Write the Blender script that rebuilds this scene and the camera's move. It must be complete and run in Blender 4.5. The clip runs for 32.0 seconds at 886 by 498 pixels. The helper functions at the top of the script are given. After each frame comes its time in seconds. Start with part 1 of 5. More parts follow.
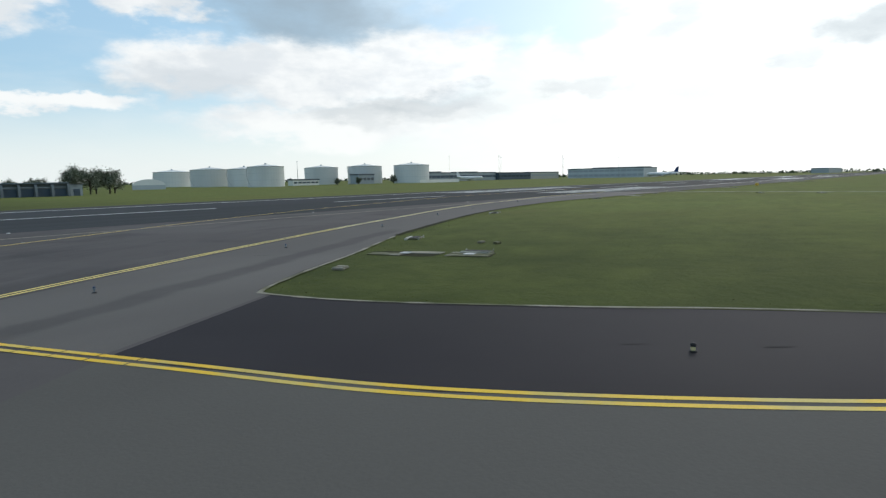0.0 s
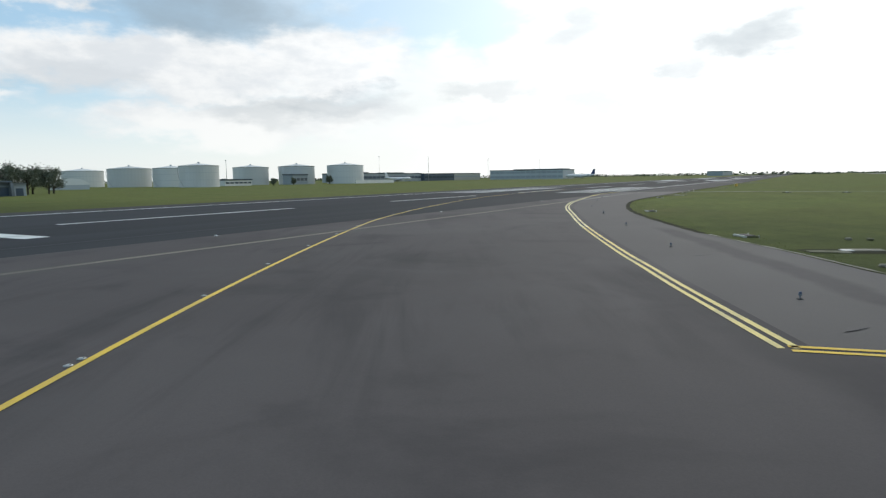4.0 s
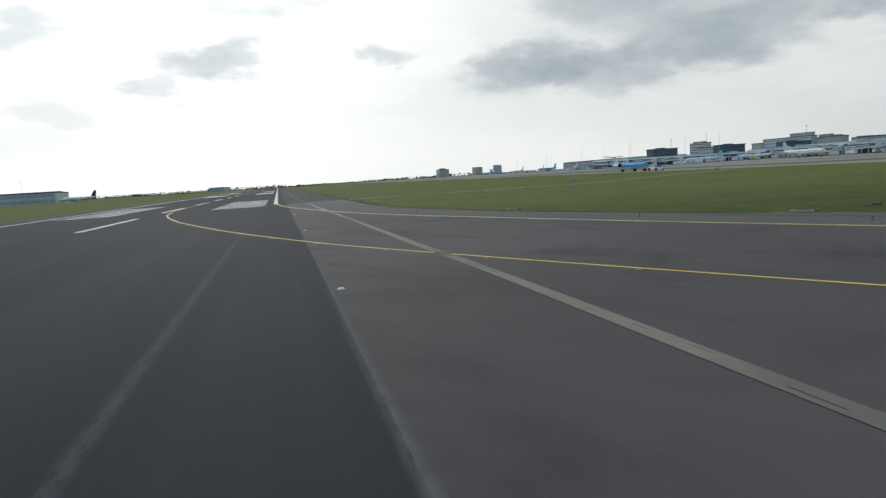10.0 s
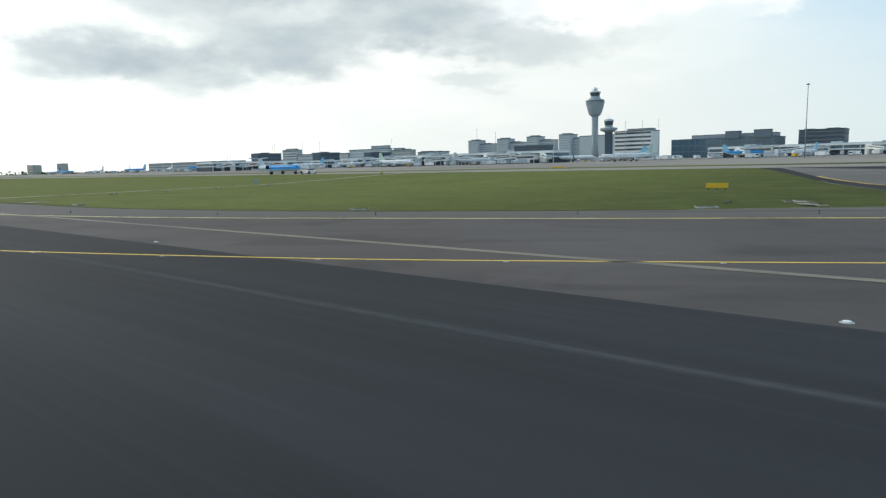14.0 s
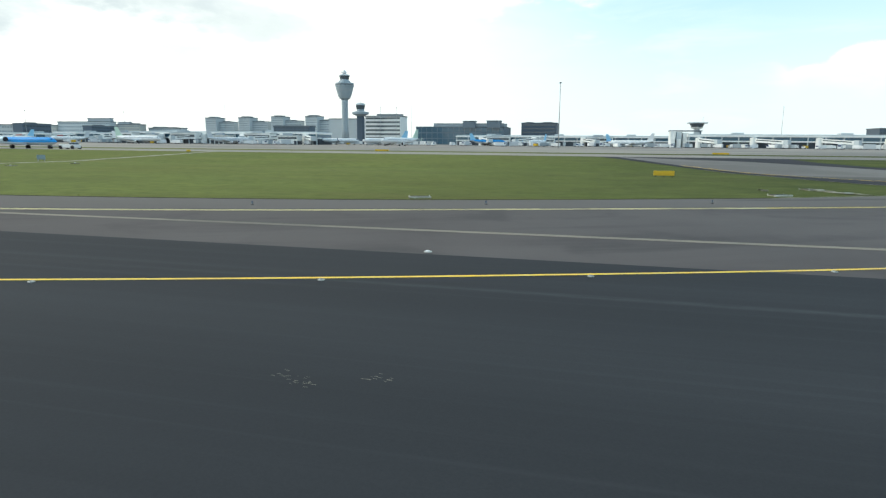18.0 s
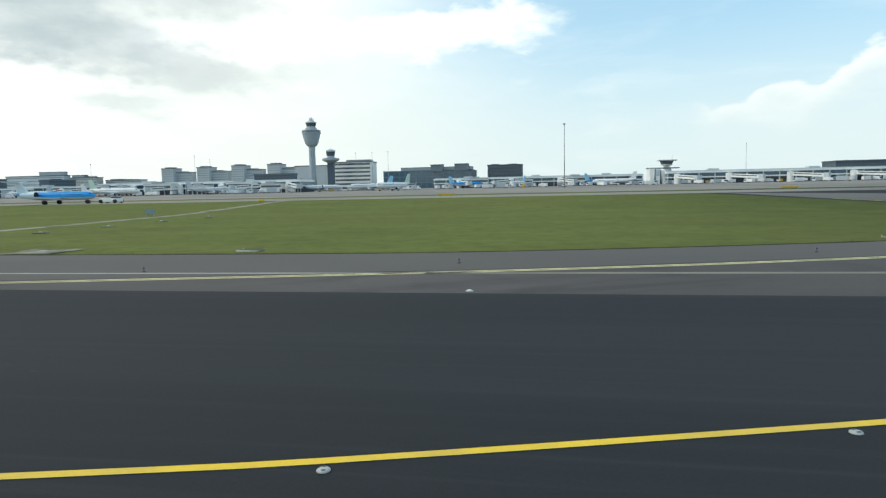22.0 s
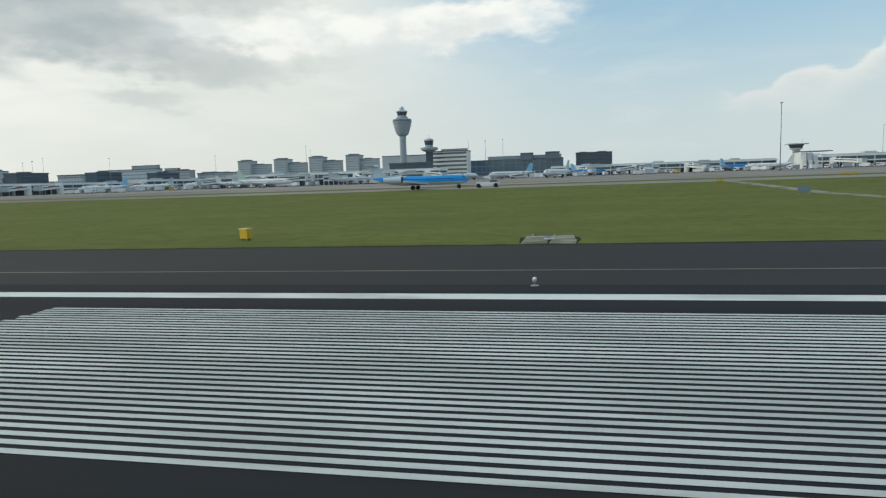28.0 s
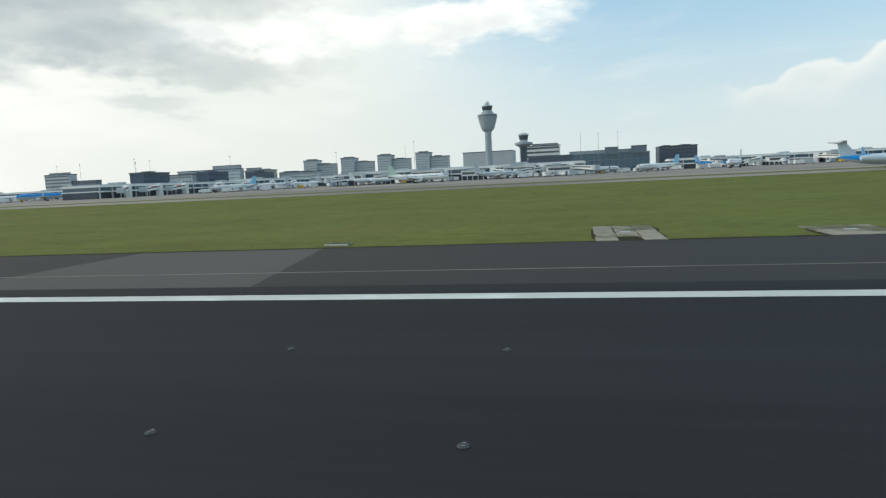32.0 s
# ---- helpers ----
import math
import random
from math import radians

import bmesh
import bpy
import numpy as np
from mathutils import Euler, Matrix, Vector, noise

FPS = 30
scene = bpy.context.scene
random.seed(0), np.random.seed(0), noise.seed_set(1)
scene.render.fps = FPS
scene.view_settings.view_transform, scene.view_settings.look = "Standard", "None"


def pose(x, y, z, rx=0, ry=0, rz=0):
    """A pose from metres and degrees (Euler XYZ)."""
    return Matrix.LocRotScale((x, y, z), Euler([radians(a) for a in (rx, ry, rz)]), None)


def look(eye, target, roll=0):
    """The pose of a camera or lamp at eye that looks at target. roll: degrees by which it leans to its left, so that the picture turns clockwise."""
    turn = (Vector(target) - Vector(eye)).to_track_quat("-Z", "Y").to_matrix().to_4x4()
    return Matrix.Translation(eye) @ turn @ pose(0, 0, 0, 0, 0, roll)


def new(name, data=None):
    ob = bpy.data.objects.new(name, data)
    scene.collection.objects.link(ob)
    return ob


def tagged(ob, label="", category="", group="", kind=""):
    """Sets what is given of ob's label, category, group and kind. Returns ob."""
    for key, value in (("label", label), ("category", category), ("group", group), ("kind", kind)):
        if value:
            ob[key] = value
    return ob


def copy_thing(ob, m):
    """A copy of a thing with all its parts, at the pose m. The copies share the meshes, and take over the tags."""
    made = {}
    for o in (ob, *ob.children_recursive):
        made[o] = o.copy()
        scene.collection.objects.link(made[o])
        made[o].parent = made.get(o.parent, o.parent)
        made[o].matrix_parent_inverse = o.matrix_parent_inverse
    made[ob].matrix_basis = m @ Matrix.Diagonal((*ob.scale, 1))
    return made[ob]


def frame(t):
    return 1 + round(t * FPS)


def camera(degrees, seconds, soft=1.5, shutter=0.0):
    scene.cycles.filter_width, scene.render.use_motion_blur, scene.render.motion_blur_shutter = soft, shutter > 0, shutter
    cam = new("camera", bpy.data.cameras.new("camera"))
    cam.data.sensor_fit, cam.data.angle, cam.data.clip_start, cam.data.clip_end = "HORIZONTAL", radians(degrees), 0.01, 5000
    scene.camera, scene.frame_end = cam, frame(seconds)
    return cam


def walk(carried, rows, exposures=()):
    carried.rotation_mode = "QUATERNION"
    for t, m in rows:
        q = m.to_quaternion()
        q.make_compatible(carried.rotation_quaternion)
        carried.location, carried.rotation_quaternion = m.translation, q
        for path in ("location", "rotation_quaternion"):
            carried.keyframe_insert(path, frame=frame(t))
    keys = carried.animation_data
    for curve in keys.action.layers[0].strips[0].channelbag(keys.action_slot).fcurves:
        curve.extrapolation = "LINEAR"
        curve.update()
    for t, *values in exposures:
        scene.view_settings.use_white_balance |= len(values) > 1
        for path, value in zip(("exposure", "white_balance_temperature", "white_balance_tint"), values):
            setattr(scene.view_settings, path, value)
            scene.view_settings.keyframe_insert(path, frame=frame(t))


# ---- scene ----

# ------------------------------------------------------------------ camera
cam = camera(70.5, 32.0, soft=1.3)
EYE = 3.7
# seconds, x, y, yaw, pitch, roll
PATH = [
    (0, 110.23, 79.84, 128.41, -6.46, -1.05),
    (0.5, 111.96, 77.15, 128.97, -6.47, -1.00),
    (1, 113.60, 74.47, 129.45, -6.48, -0.96),
    (1.5, 115.21, 71.84, 129.46, -6.53, -1.25),
    (2, 116.80, 69.13, 128.83, -6.60, -1.07),
    (2.5, 118.39, 66.40, 127.39, -6.33, -0.56),
    (4.5, 122.50, 54.18, 116.68, -6.77, -1.22),
    (5, 122.77, 51.01, 113.17, -6.98, -1.50),
    (5.5, 123.01, 47.87, 109.24, -6.94, -1.27),
    (6, 123.02, 44.70, 105.37, -7.01, -1.05),
    (6.5, 122.85, 41.55, 101.51, -7.01, -0.87),
    (7, 122.49, 38.48, 97.56, -6.93, -0.36),
    (7.5, 121.78, 35.49, 95.01, -6.47, -1.49),
    (8, 120.99, 32.42, 91.26, -6.70, -1.49),
    (8.5, 119.84, 29.54, 86.96, -6.66, -1.26),
    (9, 118.39, 26.70, 82.75, -6.70, -1.85),
    (9.5, 116.72, 23.96, 78.66, -6.74, -1.39),
    (10, 114.90, 21.38, 75.68, -6.59, -3.52),
    (10.5, 112.78, 18.91, 71.69, -7.42, -4.48),
    (11, 110.41, 16.71, 62.50, -7.45, -0.25),
    (11.5, 107.91, 14.68, 58.71, -8.07, -0.73),
    (12, 105.34, 12.84, 54.64, -7.98, -0.99),
    (12.5, 102.75, 11.23, 51.10, -8.02, -1.24),
    (13, 100.06, 9.88, 47.39, -7.98, -1.97),
    (13.5, 97.38, 8.52, 43.26, -7.97, -1.70),
    (14, 94.61, 7.38, 38.85, -7.81, -1.51),
    (14.5, 91.52, 6.54, 34.84, -7.67, -1.19),
    (15, 88.44, 5.85, 31.73, -7.91, -1.21),
    (15.5, 85.37, 5.18, 28.47, -7.70, -1.04),
    (17.5, 72.14, 3.33, 16.47, -10.15, 0.56),
    (18, 68.63, 2.87, 14.60, -9.59, 0.48),
    (18.5, 64.96, 2.71, 13.51, -9.37, 0.09),
    (19, 61.20, 2.58, 11.60, -9.25, 0.47),
    (19.5, 57.29, 2.28, 11.14, -8.88, -0.07),
    (20, 53.19, 1.91, 9.82, -8.75, 0.23),
    (20.5, 48.93, 1.69, 9.56, -7.48, 0.09),
    (21, 44.52, 1.73, 9.43, -6.35, -0.44),
    (21.5, 39.93, 1.54, 9.54, -6.34, -0.66),
    (22, 35.29, 1.62, 9.71, -5.70, -1.23),
    (22.5, 30.40, 2.01, 9.81, -5.72, -0.71),
    (23, 25.32, 1.96, 10.05, -5.95, -0.82),
    (23.5, 19.64, 1.86, 10.33, -6.10, -1.12),
    (24, 13.54, 2.01, 11.46, -6.35, -1.63),
    (24.5, 7.26, 1.91, 11.90, -6.50, -1.68),
    (25, 0.45, 1.74, 11.80, -6.56, -1.65),
    (25.5, -7.21, 1.57, 11.53, -6.46, -1.66),
    (27.5, -46.09, 1.95, 11.66, -6.59, -1.83),
    (28, -57.30, 1.69, 11.60, -6.43, -1.95),
    (28.5, -68.35, 1.55, 11.43, -6.57, -1.75),
    (29, -80.30, 1.55, 11.54, -6.56, -1.68),
    (29.5, -92.90, 1.48, 11.23, -6.72, -1.69),
    (30, -105.40, 1.47, 11.40, -6.48, -1.86),
    (30.5, -118.00, 1.57, 11.30, -6.62, -1.93),
    (31, -130.60, 1.65, 11.48, -6.55, -2.21),
    (31.5, -143.60, 1.53, 11.37, -6.62, -2.01),
    (32, -157.00, 1.68, 12.19, -6.41, -2.79),
]


def eye_pose(x, y, yaw, pitch, roll):
    a, b = radians(yaw), radians(pitch)
    eye = Vector((x, y, EYE))
    return look(eye, eye + 10 * Vector((-math.sin(a) * math.cos(b), math.cos(a) * math.cos(b), math.sin(b))), roll)


walk(cam, [(t, eye_pose(*row)) for t, *row in PATH],
     [(0, -0.14, 6200, 10), (5, -0.18, 6250, 11), (7, -0.16, 6250, 10), (9, -0.32, 6250, 10), (11.5, -0.32, 6250, 10), (13, 0.0, 6300, 9),
      (15, 0.22, 6350, 7), (17.5, 0.52, 6400, 5), (19.5, 0.50, 6400, 5), (21, 0.34, 6400, 5), (23.5, 0.24, 6400, 5), (25.5, 0.15, 6450, 6), (26.3, -0.05, 6500, 7), (28, -0.15, 6500, 7), (29.0, 0.1, 6500, 7), (30.5, 0.1, 6500, 7), (32, 0.06, 6500, 7)])

# ------------------------------------------------------------------ node helpers


class Nodes:
    """A thin wrapper to wire shader nodes."""

    def __init__(self, tree, fresh=True):
        self.t = tree
        if fresh:
            tree.nodes.clear()

    def link(self, a, b):
        self.t.links.new(a, b)

    def put(self, sock, v):
        if hasattr(v, "is_linked"):
            self.link(v, sock)
        else:
            sock.default_value = v

    def math(self, op, a, b=0.0, c=0.0, clamp=False):
        n = self.t.nodes.new("ShaderNodeMath")
        n.operation, n.use_clamp = op, clamp
        for s, v in zip(n.inputs, (a, b, c)):
            self.put(s, v)
        return n.outputs[0]

    def vec(self, op, a, b=(0, 0, 0)):
        n = self.t.nodes.new("ShaderNodeVectorMath")
        n.operation = op
        self.put(n.inputs[0], a)
        self.put(n.inputs[1], b)
        return n.outputs["Value"] if op in ("DOT_PRODUCT", "LENGTH") else n.outputs["Vector"]

    def noise(self, vec, scale, detail=4.0, rough=0.55, distort=0.0):
        n = self.t.nodes.new("ShaderNodeTexNoise")
        self.put(n.inputs["Vector"], vec)
        n.inputs["Scale"].default_value = scale
        n.inputs["Detail"].default_value = detail
        n.inputs["Roughness"].default_value = rough
        n.inputs["Distortion"].default_value = distort
        return n.outputs[0]

    def ramp(self, v, lo, hi, smooth=True):
        n = self.t.nodes.new("ShaderNodeMapRange")
        n.interpolation_type = "SMOOTHSTEP" if smooth else "LINEAR"
        self.put(n.inputs[0], v)
        for i, x in zip((1, 2, 3, 4), (lo, hi, 0.0, 1.0)):
            n.inputs[i].default_value = x
        return n.outputs[0]

    def mix(self, f, a, b):
        n = self.t.nodes.new("ShaderNodeMix")
        n.data_type = "RGBA"
        self.put(n.inputs[0], f)
        for s, v in ((n.inputs[6], a), (n.inputs[7], b)):
            self.put(s, v if hasattr(v, "is_linked") else (*v[:3], 1.0))
        return n.outputs[2]

    def scale(self, v, s):
        n = self.t.nodes.new("ShaderNodeMapping")
        self.put(n.inputs["Vector"], v)
        n.inputs["Scale"].default_value = s
        return n.outputs[0]


# ------------------------------------------------------------------ sky and sun
SUN_AZ, SUN_EL = 98.0, 30.0   # turn from +y towards -x, height
sd = Vector((-math.sin(radians(SUN_AZ)) * math.cos(radians(SUN_EL)), math.cos(radians(SUN_AZ)) * math.cos(radians(SUN_EL)), math.sin(radians(SUN_EL))))
world = bpy.data.worlds.new("world")
scene.world = world
world.use_nodes = True
W = Nodes(world.node_tree)
sky = W.t.nodes.new("ShaderNodeTexSky")
sky.sky_type, sky.sun_disc = "NISHITA", False
sky.sun_elevation, sky.sun_rotation = radians(SUN_EL), radians(-SUN_AZ)
sky.air_density, sky.dust_density = 1.0, 1.2
way = W.t.nodes.new("ShaderNodeTexCoord").outputs["Generated"]
sep = W.t.nodes.new("ShaderNodeSeparateXYZ")
W.link(way, sep.inputs[0])
dx, dy, dz = sep.outputs
tall = W.scale(way, (1.0, 1.0, 2.3))
# turn from +y towards -x and height of each way into the sky, in degrees
turn = W.math("MULTIPLY", W.math("ARCTAN2", W.math("MULTIPLY", dx, -1.0), dy), 57.2958)
high = W.math("MULTIPLY", W.math("ARCSINE", dz), 57.2958)
puff = W.noise(W.vec("ADD", tall, (5.3, 1.9, 4)), 7.0, 8, 0.58)
fibre = W.noise(W.scale(way, (1.0, 1.0, 4.5)), 5.0, 7, 0.55, 0.4)


def swirl(size, detail, shift):
    """Three noises at once, round zero, to bend the outlines of clouds."""
    n = W.t.nodes.new("ShaderNodeTexNoise")
    n.inputs["Scale"].default_value, n.inputs["Detail"].default_value, n.inputs["Roughness"].default_value = size, detail, 0.58
    W.put(n.inputs["Vector"], W.vec("ADD", tall, shift))
    out = W.t.nodes.new("ShaderNodeSeparateXYZ")
    W.link(W.vec("SUBTRACT", n.outputs["Color"], (0.5, 0.5, 0.5)), out.inputs[0])
    return out.outputs


wide, near = swirl(4.0, 3, (0, 0, 0)), swirl(17.0, 6, (3, 1, 2))
bent_turn = W.math("ADD", turn, W.math("ADD", W.math("MULTIPLY", wide[0], 16.0), W.math("MULTIPLY", near[0], 6.5)))
bent_high = W.math("ADD", high, W.math("ADD", W.math("MULTIPLY", wide[1], 5.0), W.math("MULTIPLY", near[1], 3.6)))


def patch_at(az, el, ra, re, lo=-0.28, hi=0.36):
    """1 inside a ragged oval of the sky round a heading, 0 outside."""
    a = W.math("DIVIDE", W.math("SUBTRACT", bent_turn, az), ra)
    b = W.math("DIVIDE", W.math("SUBTRACT", bent_high, el), re)
    d = W.math("SQRT", W.math("ADD", W.math("MULTIPLY", a, a), W.math("MULTIPLY", b, b)))
    return W.ramp(W.math("SUBTRACT", 1.0, d), lo, hi)


# a white veil over the sunward half of the sky, blue to both sides of it
veil = W.math("MULTIPLY", W.ramp(turn, -8.0, 26.0), W.ramp(turn, 141.0, 118.0))
veil = W.math("MAXIMUM", veil, W.math("MULTIPLY", W.ramp(fibre, 0.46, 0.80), W.math("MULTIPLY_ADD", W.ramp(turn, 128.0, 146.0), -0.35, 0.55)))
gap_blue = W.math("MAXIMUM", patch_at(123, 13.6, 9, 3.4, -0.3, 0.55), patch_at(116, 13.4, 5.5, 3.2, -0.3, 0.55))
veil = W.math("MULTIPLY", veil, W.math("SUBTRACT", 1.0, W.math("MULTIPLY", gap_blue, 0.85)))
veil = W.math("MULTIPLY", veil, W.math("SUBTRACT", 1.0, W.math("MULTIPLY", patch_at(-15, 16, 26, 9, -0.4, 0.6), 0.66)))
# heaps of white cloud
white = 0.0
for az, el, ra, re in ((163, 13.5, 4, 2.4), (153, 14.5, 3, 1.6), (149, 9.6, 6, 2.4), (158, 6.4, 6, 0.9), (141, 9, 9, 3.4), (131, 10.0, 7, 3.0), (140, 4.6, 11, 1.9), (132, 5.5, 9, 2.4), (9, 13.5, 9, 2.2), (22, 13, 6, 2.0), (31, 12.2, 5, 1.6), (168, 22, 12, 5), (140, 24, 14, 5)):
    white = W.math("MAXIMUM", white, patch_at(az, el, ra, re))
# grey undersides
grey = 0.0
for az, el, ra, re, k in ((140, 14.2, 9, 2.3, 1.0), (150, 8.2, 5, 1.2, 0.20), (130, 6.8, 5, 1.1, 0.62), (136, 5.8, 5, 1.1, 0.46), (127, 5.6, 5, 0.9, 0.30), (107, 12.5, 3, 2.4, 0.50), (107, 6.0, 3, 0.9, 0.30), (114, 7.6, 5, 0.9, 0.36), (112, 4.4, 7, 0.7, 0.16), (97, 7.6, 2.6, 0.9, 0.55), (94, 10.4, 3.6, 2.0, 1.0), (92, 15.5, 6, 2.0, 0.85), (79, 10.8, 2.0, 0.9, 0.45),
                       (67, 8.4, 4.5, 2.4, 1.0), (60, 7.9, 5.5, 2.0, 1.0), (53, 10.0, 7, 2.2, 1.0), (44, 12.4, 7, 2.0, 0.95), (36, 11.4, 6, 1.8, 0.75), (42, 15.5, 16, 2.0, 0.9), (28, 10.2, 6, 1.5, 0.60), (36, 7.8, 5, 0.9, 0.42), (60, 14.0, 8, 2.4, 0.7)):
    grey = W.math("ADD", grey, W.math("MULTIPLY", patch_at(az, el, ra, re, -0.45, 0.60), k))
grey = W.math("MINIMUM", W.math("MULTIPLY", grey, W.math("MAXIMUM", W.math("ADD", W.math("MULTIPLY", puff, 2.2), W.math("MULTIPLY_ADD", fibre, 1.3, -0.75)), 0.1)), 4.0)
grey = W.math("SUBTRACT", 1.0, W.math("POWER", 0.33, grey))
glow = W.math("POWER", W.math("MAXIMUM", W.vec("DOT_PRODUCT", way, tuple(sd)), 0.0), 12.0)
lit = W.t.nodes.new("ShaderNodeVectorMath")
lit.operation = "SCALE"
lit.inputs[0].default_value = (1.30, 1.27, 1.19)
W.put(lit.inputs["Scale"], W.math("MULTIPLY", W.math("MULTIPLY", glow, W.math("MULTIPLY_ADD", gap_blue, -0.85, 1.0)), W.math("MULTIPLY_ADD", grey, -0.72, 1.0)))
blue = W.mix(0.6, W.vec("MULTIPLY", sky.outputs[0], (0.14, 0.15, 0.15)), (0.46, 0.70, 0.86))
air = W.mix(veil, blue, W.mix(W.ramp(fibre, 0.35, 0.7), (0.88, 0.91, 0.87), (0.99, 0.99, 0.95)))
air = W.mix(white, air, W.mix(W.ramp(puff, 0.36, 0.56), (0.86, 0.89, 0.89), (1.06, 1.06, 1.02)))
air = W.mix(grey, air, (0.36, 0.435, 0.480))
# a bank of heaped cloud in the north-east, its top rising to the east
side = W.math("DIVIDE", dx, W.math("MAXIMUM", dy, 0.05))
brow = W.math("MINIMUM", W.math("MULTIPLY_ADD", W.math("SUBTRACT", side, 0.214), 0.25, 0.100), 0.30)
cell = W.t.nodes.new("ShaderNodeTexVoronoi")
cell.feature = "SMOOTH_F1"
cell.inputs["Scale"].default_value = 15.0
cell.inputs["Smoothness"].default_value = 0.35
W.put(cell.inputs["Vector"], W.vec("ADD", way, (0.33, 0.1, 0.02)))
edge = W.math("SUBTRACT", dz, brow)
edge = W.math("ADD", edge, W.math("MULTIPLY", W.math("SUBTRACT", cell.outputs["Distance"], 0.4), 0.060))
edge = W.math("ADD", edge, W.math("MULTIPLY", W.math("SUBTRACT", W.noise(tall, 16.0, 6, 0.6), 0.5), -0.050))
bank = W.math("MULTIPLY", W.ramp(edge, 0.006, -0.006), W.ramp(side, 0.20, 0.26))
bank = W.math("MULTIPLY", bank, W.math("MULTIPLY_ADD", W.ramp(edge, -0.07, 0.0), 0.6, 0.4))
bcol = W.mix(W.ramp(W.math("ADD", edge, W.math("MULTIPLY", W.math("SUBTRACT", puff, 0.5), 0.12)), -0.06, 0.01), (0.68, 0.75, 0.77), (0.99, 0.99, 0.96))
air = W.mix(bank, air, bcol)
murk = W.math("MULTIPLY", W.ramp(high, 9.0, 0.0), 0.72)
murk = W.math("MAXIMUM", murk, W.math("MULTIPLY", W.math("MULTIPLY", W.ramp(high, 15.0, 2.0), W.ramp(turn, 60.0, 10.0)), 0.80))
air = W.mix(murk, air, W.mix(W.ramp(turn, 34.0, 66.0), W.mix(W.ramp(turn, -5.0, 32.0), (0.70, 0.77, 0.78), (0.77, 0.795, 0.76)), (1.12, 1.12, 1.04)))
air = W.vec("ADD", air, lit.outputs[0])
air = W.mix(W.ramp(dz, 0.0, -0.02), air, (0.10, 0.11, 0.09))
bg = W.t.nodes.new("ShaderNodeBackground")
W.put(bg.inputs[0], air)
bg.inputs[1].default_value = 1.0
wout = W.t.nodes.new("ShaderNodeOutputWorld")
W.link(bg.outputs[0], wout.inputs[0])

sun = new("sun", bpy.data.lights.new("sun", "SUN"))
sun.data.energy, sun.data.angle, sun.data.color = 0.7, radians(10), (1.0, 0.95, 0.86)
sun.matrix_world = look((0, 0, 300), Vector((0, 0, 300)) - sd)

# ------------------------------------------------------------------ materials


def surface(name, colour, rough=0.7, metal=0.0, vary=0.12, size=1.0, grain=0.06, grain_size=40.0, bump=0.0, stretch=(1, 1, 1), second=None, spread=(0.45, 0.6), gloss=0.3):
    """A painted or mineral surface: patches of `size` per metre, finer grain, and now and then a second colour."""
    m = bpy.data.materials.new(name)
    m.use_nodes = True
    n = Nodes(m.node_tree)
    pos = n.t.nodes.new("ShaderNodeNewGeometry").outputs["Position"]
    at = n.scale(pos, stretch)
    patch = n.noise(at, size, 5, 0.6)
    fine_ = n.noise(pos, grain_size, 3, 0.6)
    value = n.math("ADD", 1.0 - vary - grain, n.math("ADD", n.math("MULTIPLY", patch, 2 * vary), n.math("MULTIPLY", fine_, 2 * grain)))
    base = (*colour, 1.0)
    if second:
        base = n.mix(n.ramp(n.noise(n.vec("ADD", at, (31, 17, 5)), size * 0.37, 4, 0.6), *spread), colour, second)
    hsv = n.t.nodes.new("ShaderNodeHueSaturation")
    n.put(hsv.inputs["Color"], base)
    n.put(hsv.inputs["Value"], value)
    p = n.t.nodes.new("ShaderNodeBsdfPrincipled")
    n.link(hsv.outputs[0], p.inputs["Base Color"])
    p.inputs["Metallic"].default_value = metal
    p.inputs["Specular IOR Level"].default_value = gloss
    n.put(p.inputs["Roughness"], n.math("ADD", rough - 0.06, n.math("MULTIPLY", patch, 0.12)))
    if bump:
        b = n.t.nodes.new("ShaderNodeBump")
        b.inputs["Strength"].default_value, b.inputs["Distance"].default_value = bump, 0.02
        n.put(b.inputs["Height"], fine_)
        n.link(b.outputs[0], p.inputs["Normal"])
    out = n.t.nodes.new("ShaderNodeOutputMaterial")
    n.link(p.outputs[0], out.inputs[0])
    return m


def glass(name, colour, rough=0.12):
    m = surface(name, colour, rough, 0.0, 0.25, 0.35, 0.0)
    for nd in m.node_tree.nodes:
        if nd.type == "BSDF_PRINCIPLED":
            nd.inputs["Specular IOR Level"].default_value = 0.8
    return m


M_GRASS = surface("grass", (0.128, 0.150, 0.038), 0.95, 0, 0.36, 0.16, 0.18, 5.0, 0.6, (0.5, 0.9, 1), (0.1320, 0.1400, 0.0360), (0.30, 0.80), 0.08)


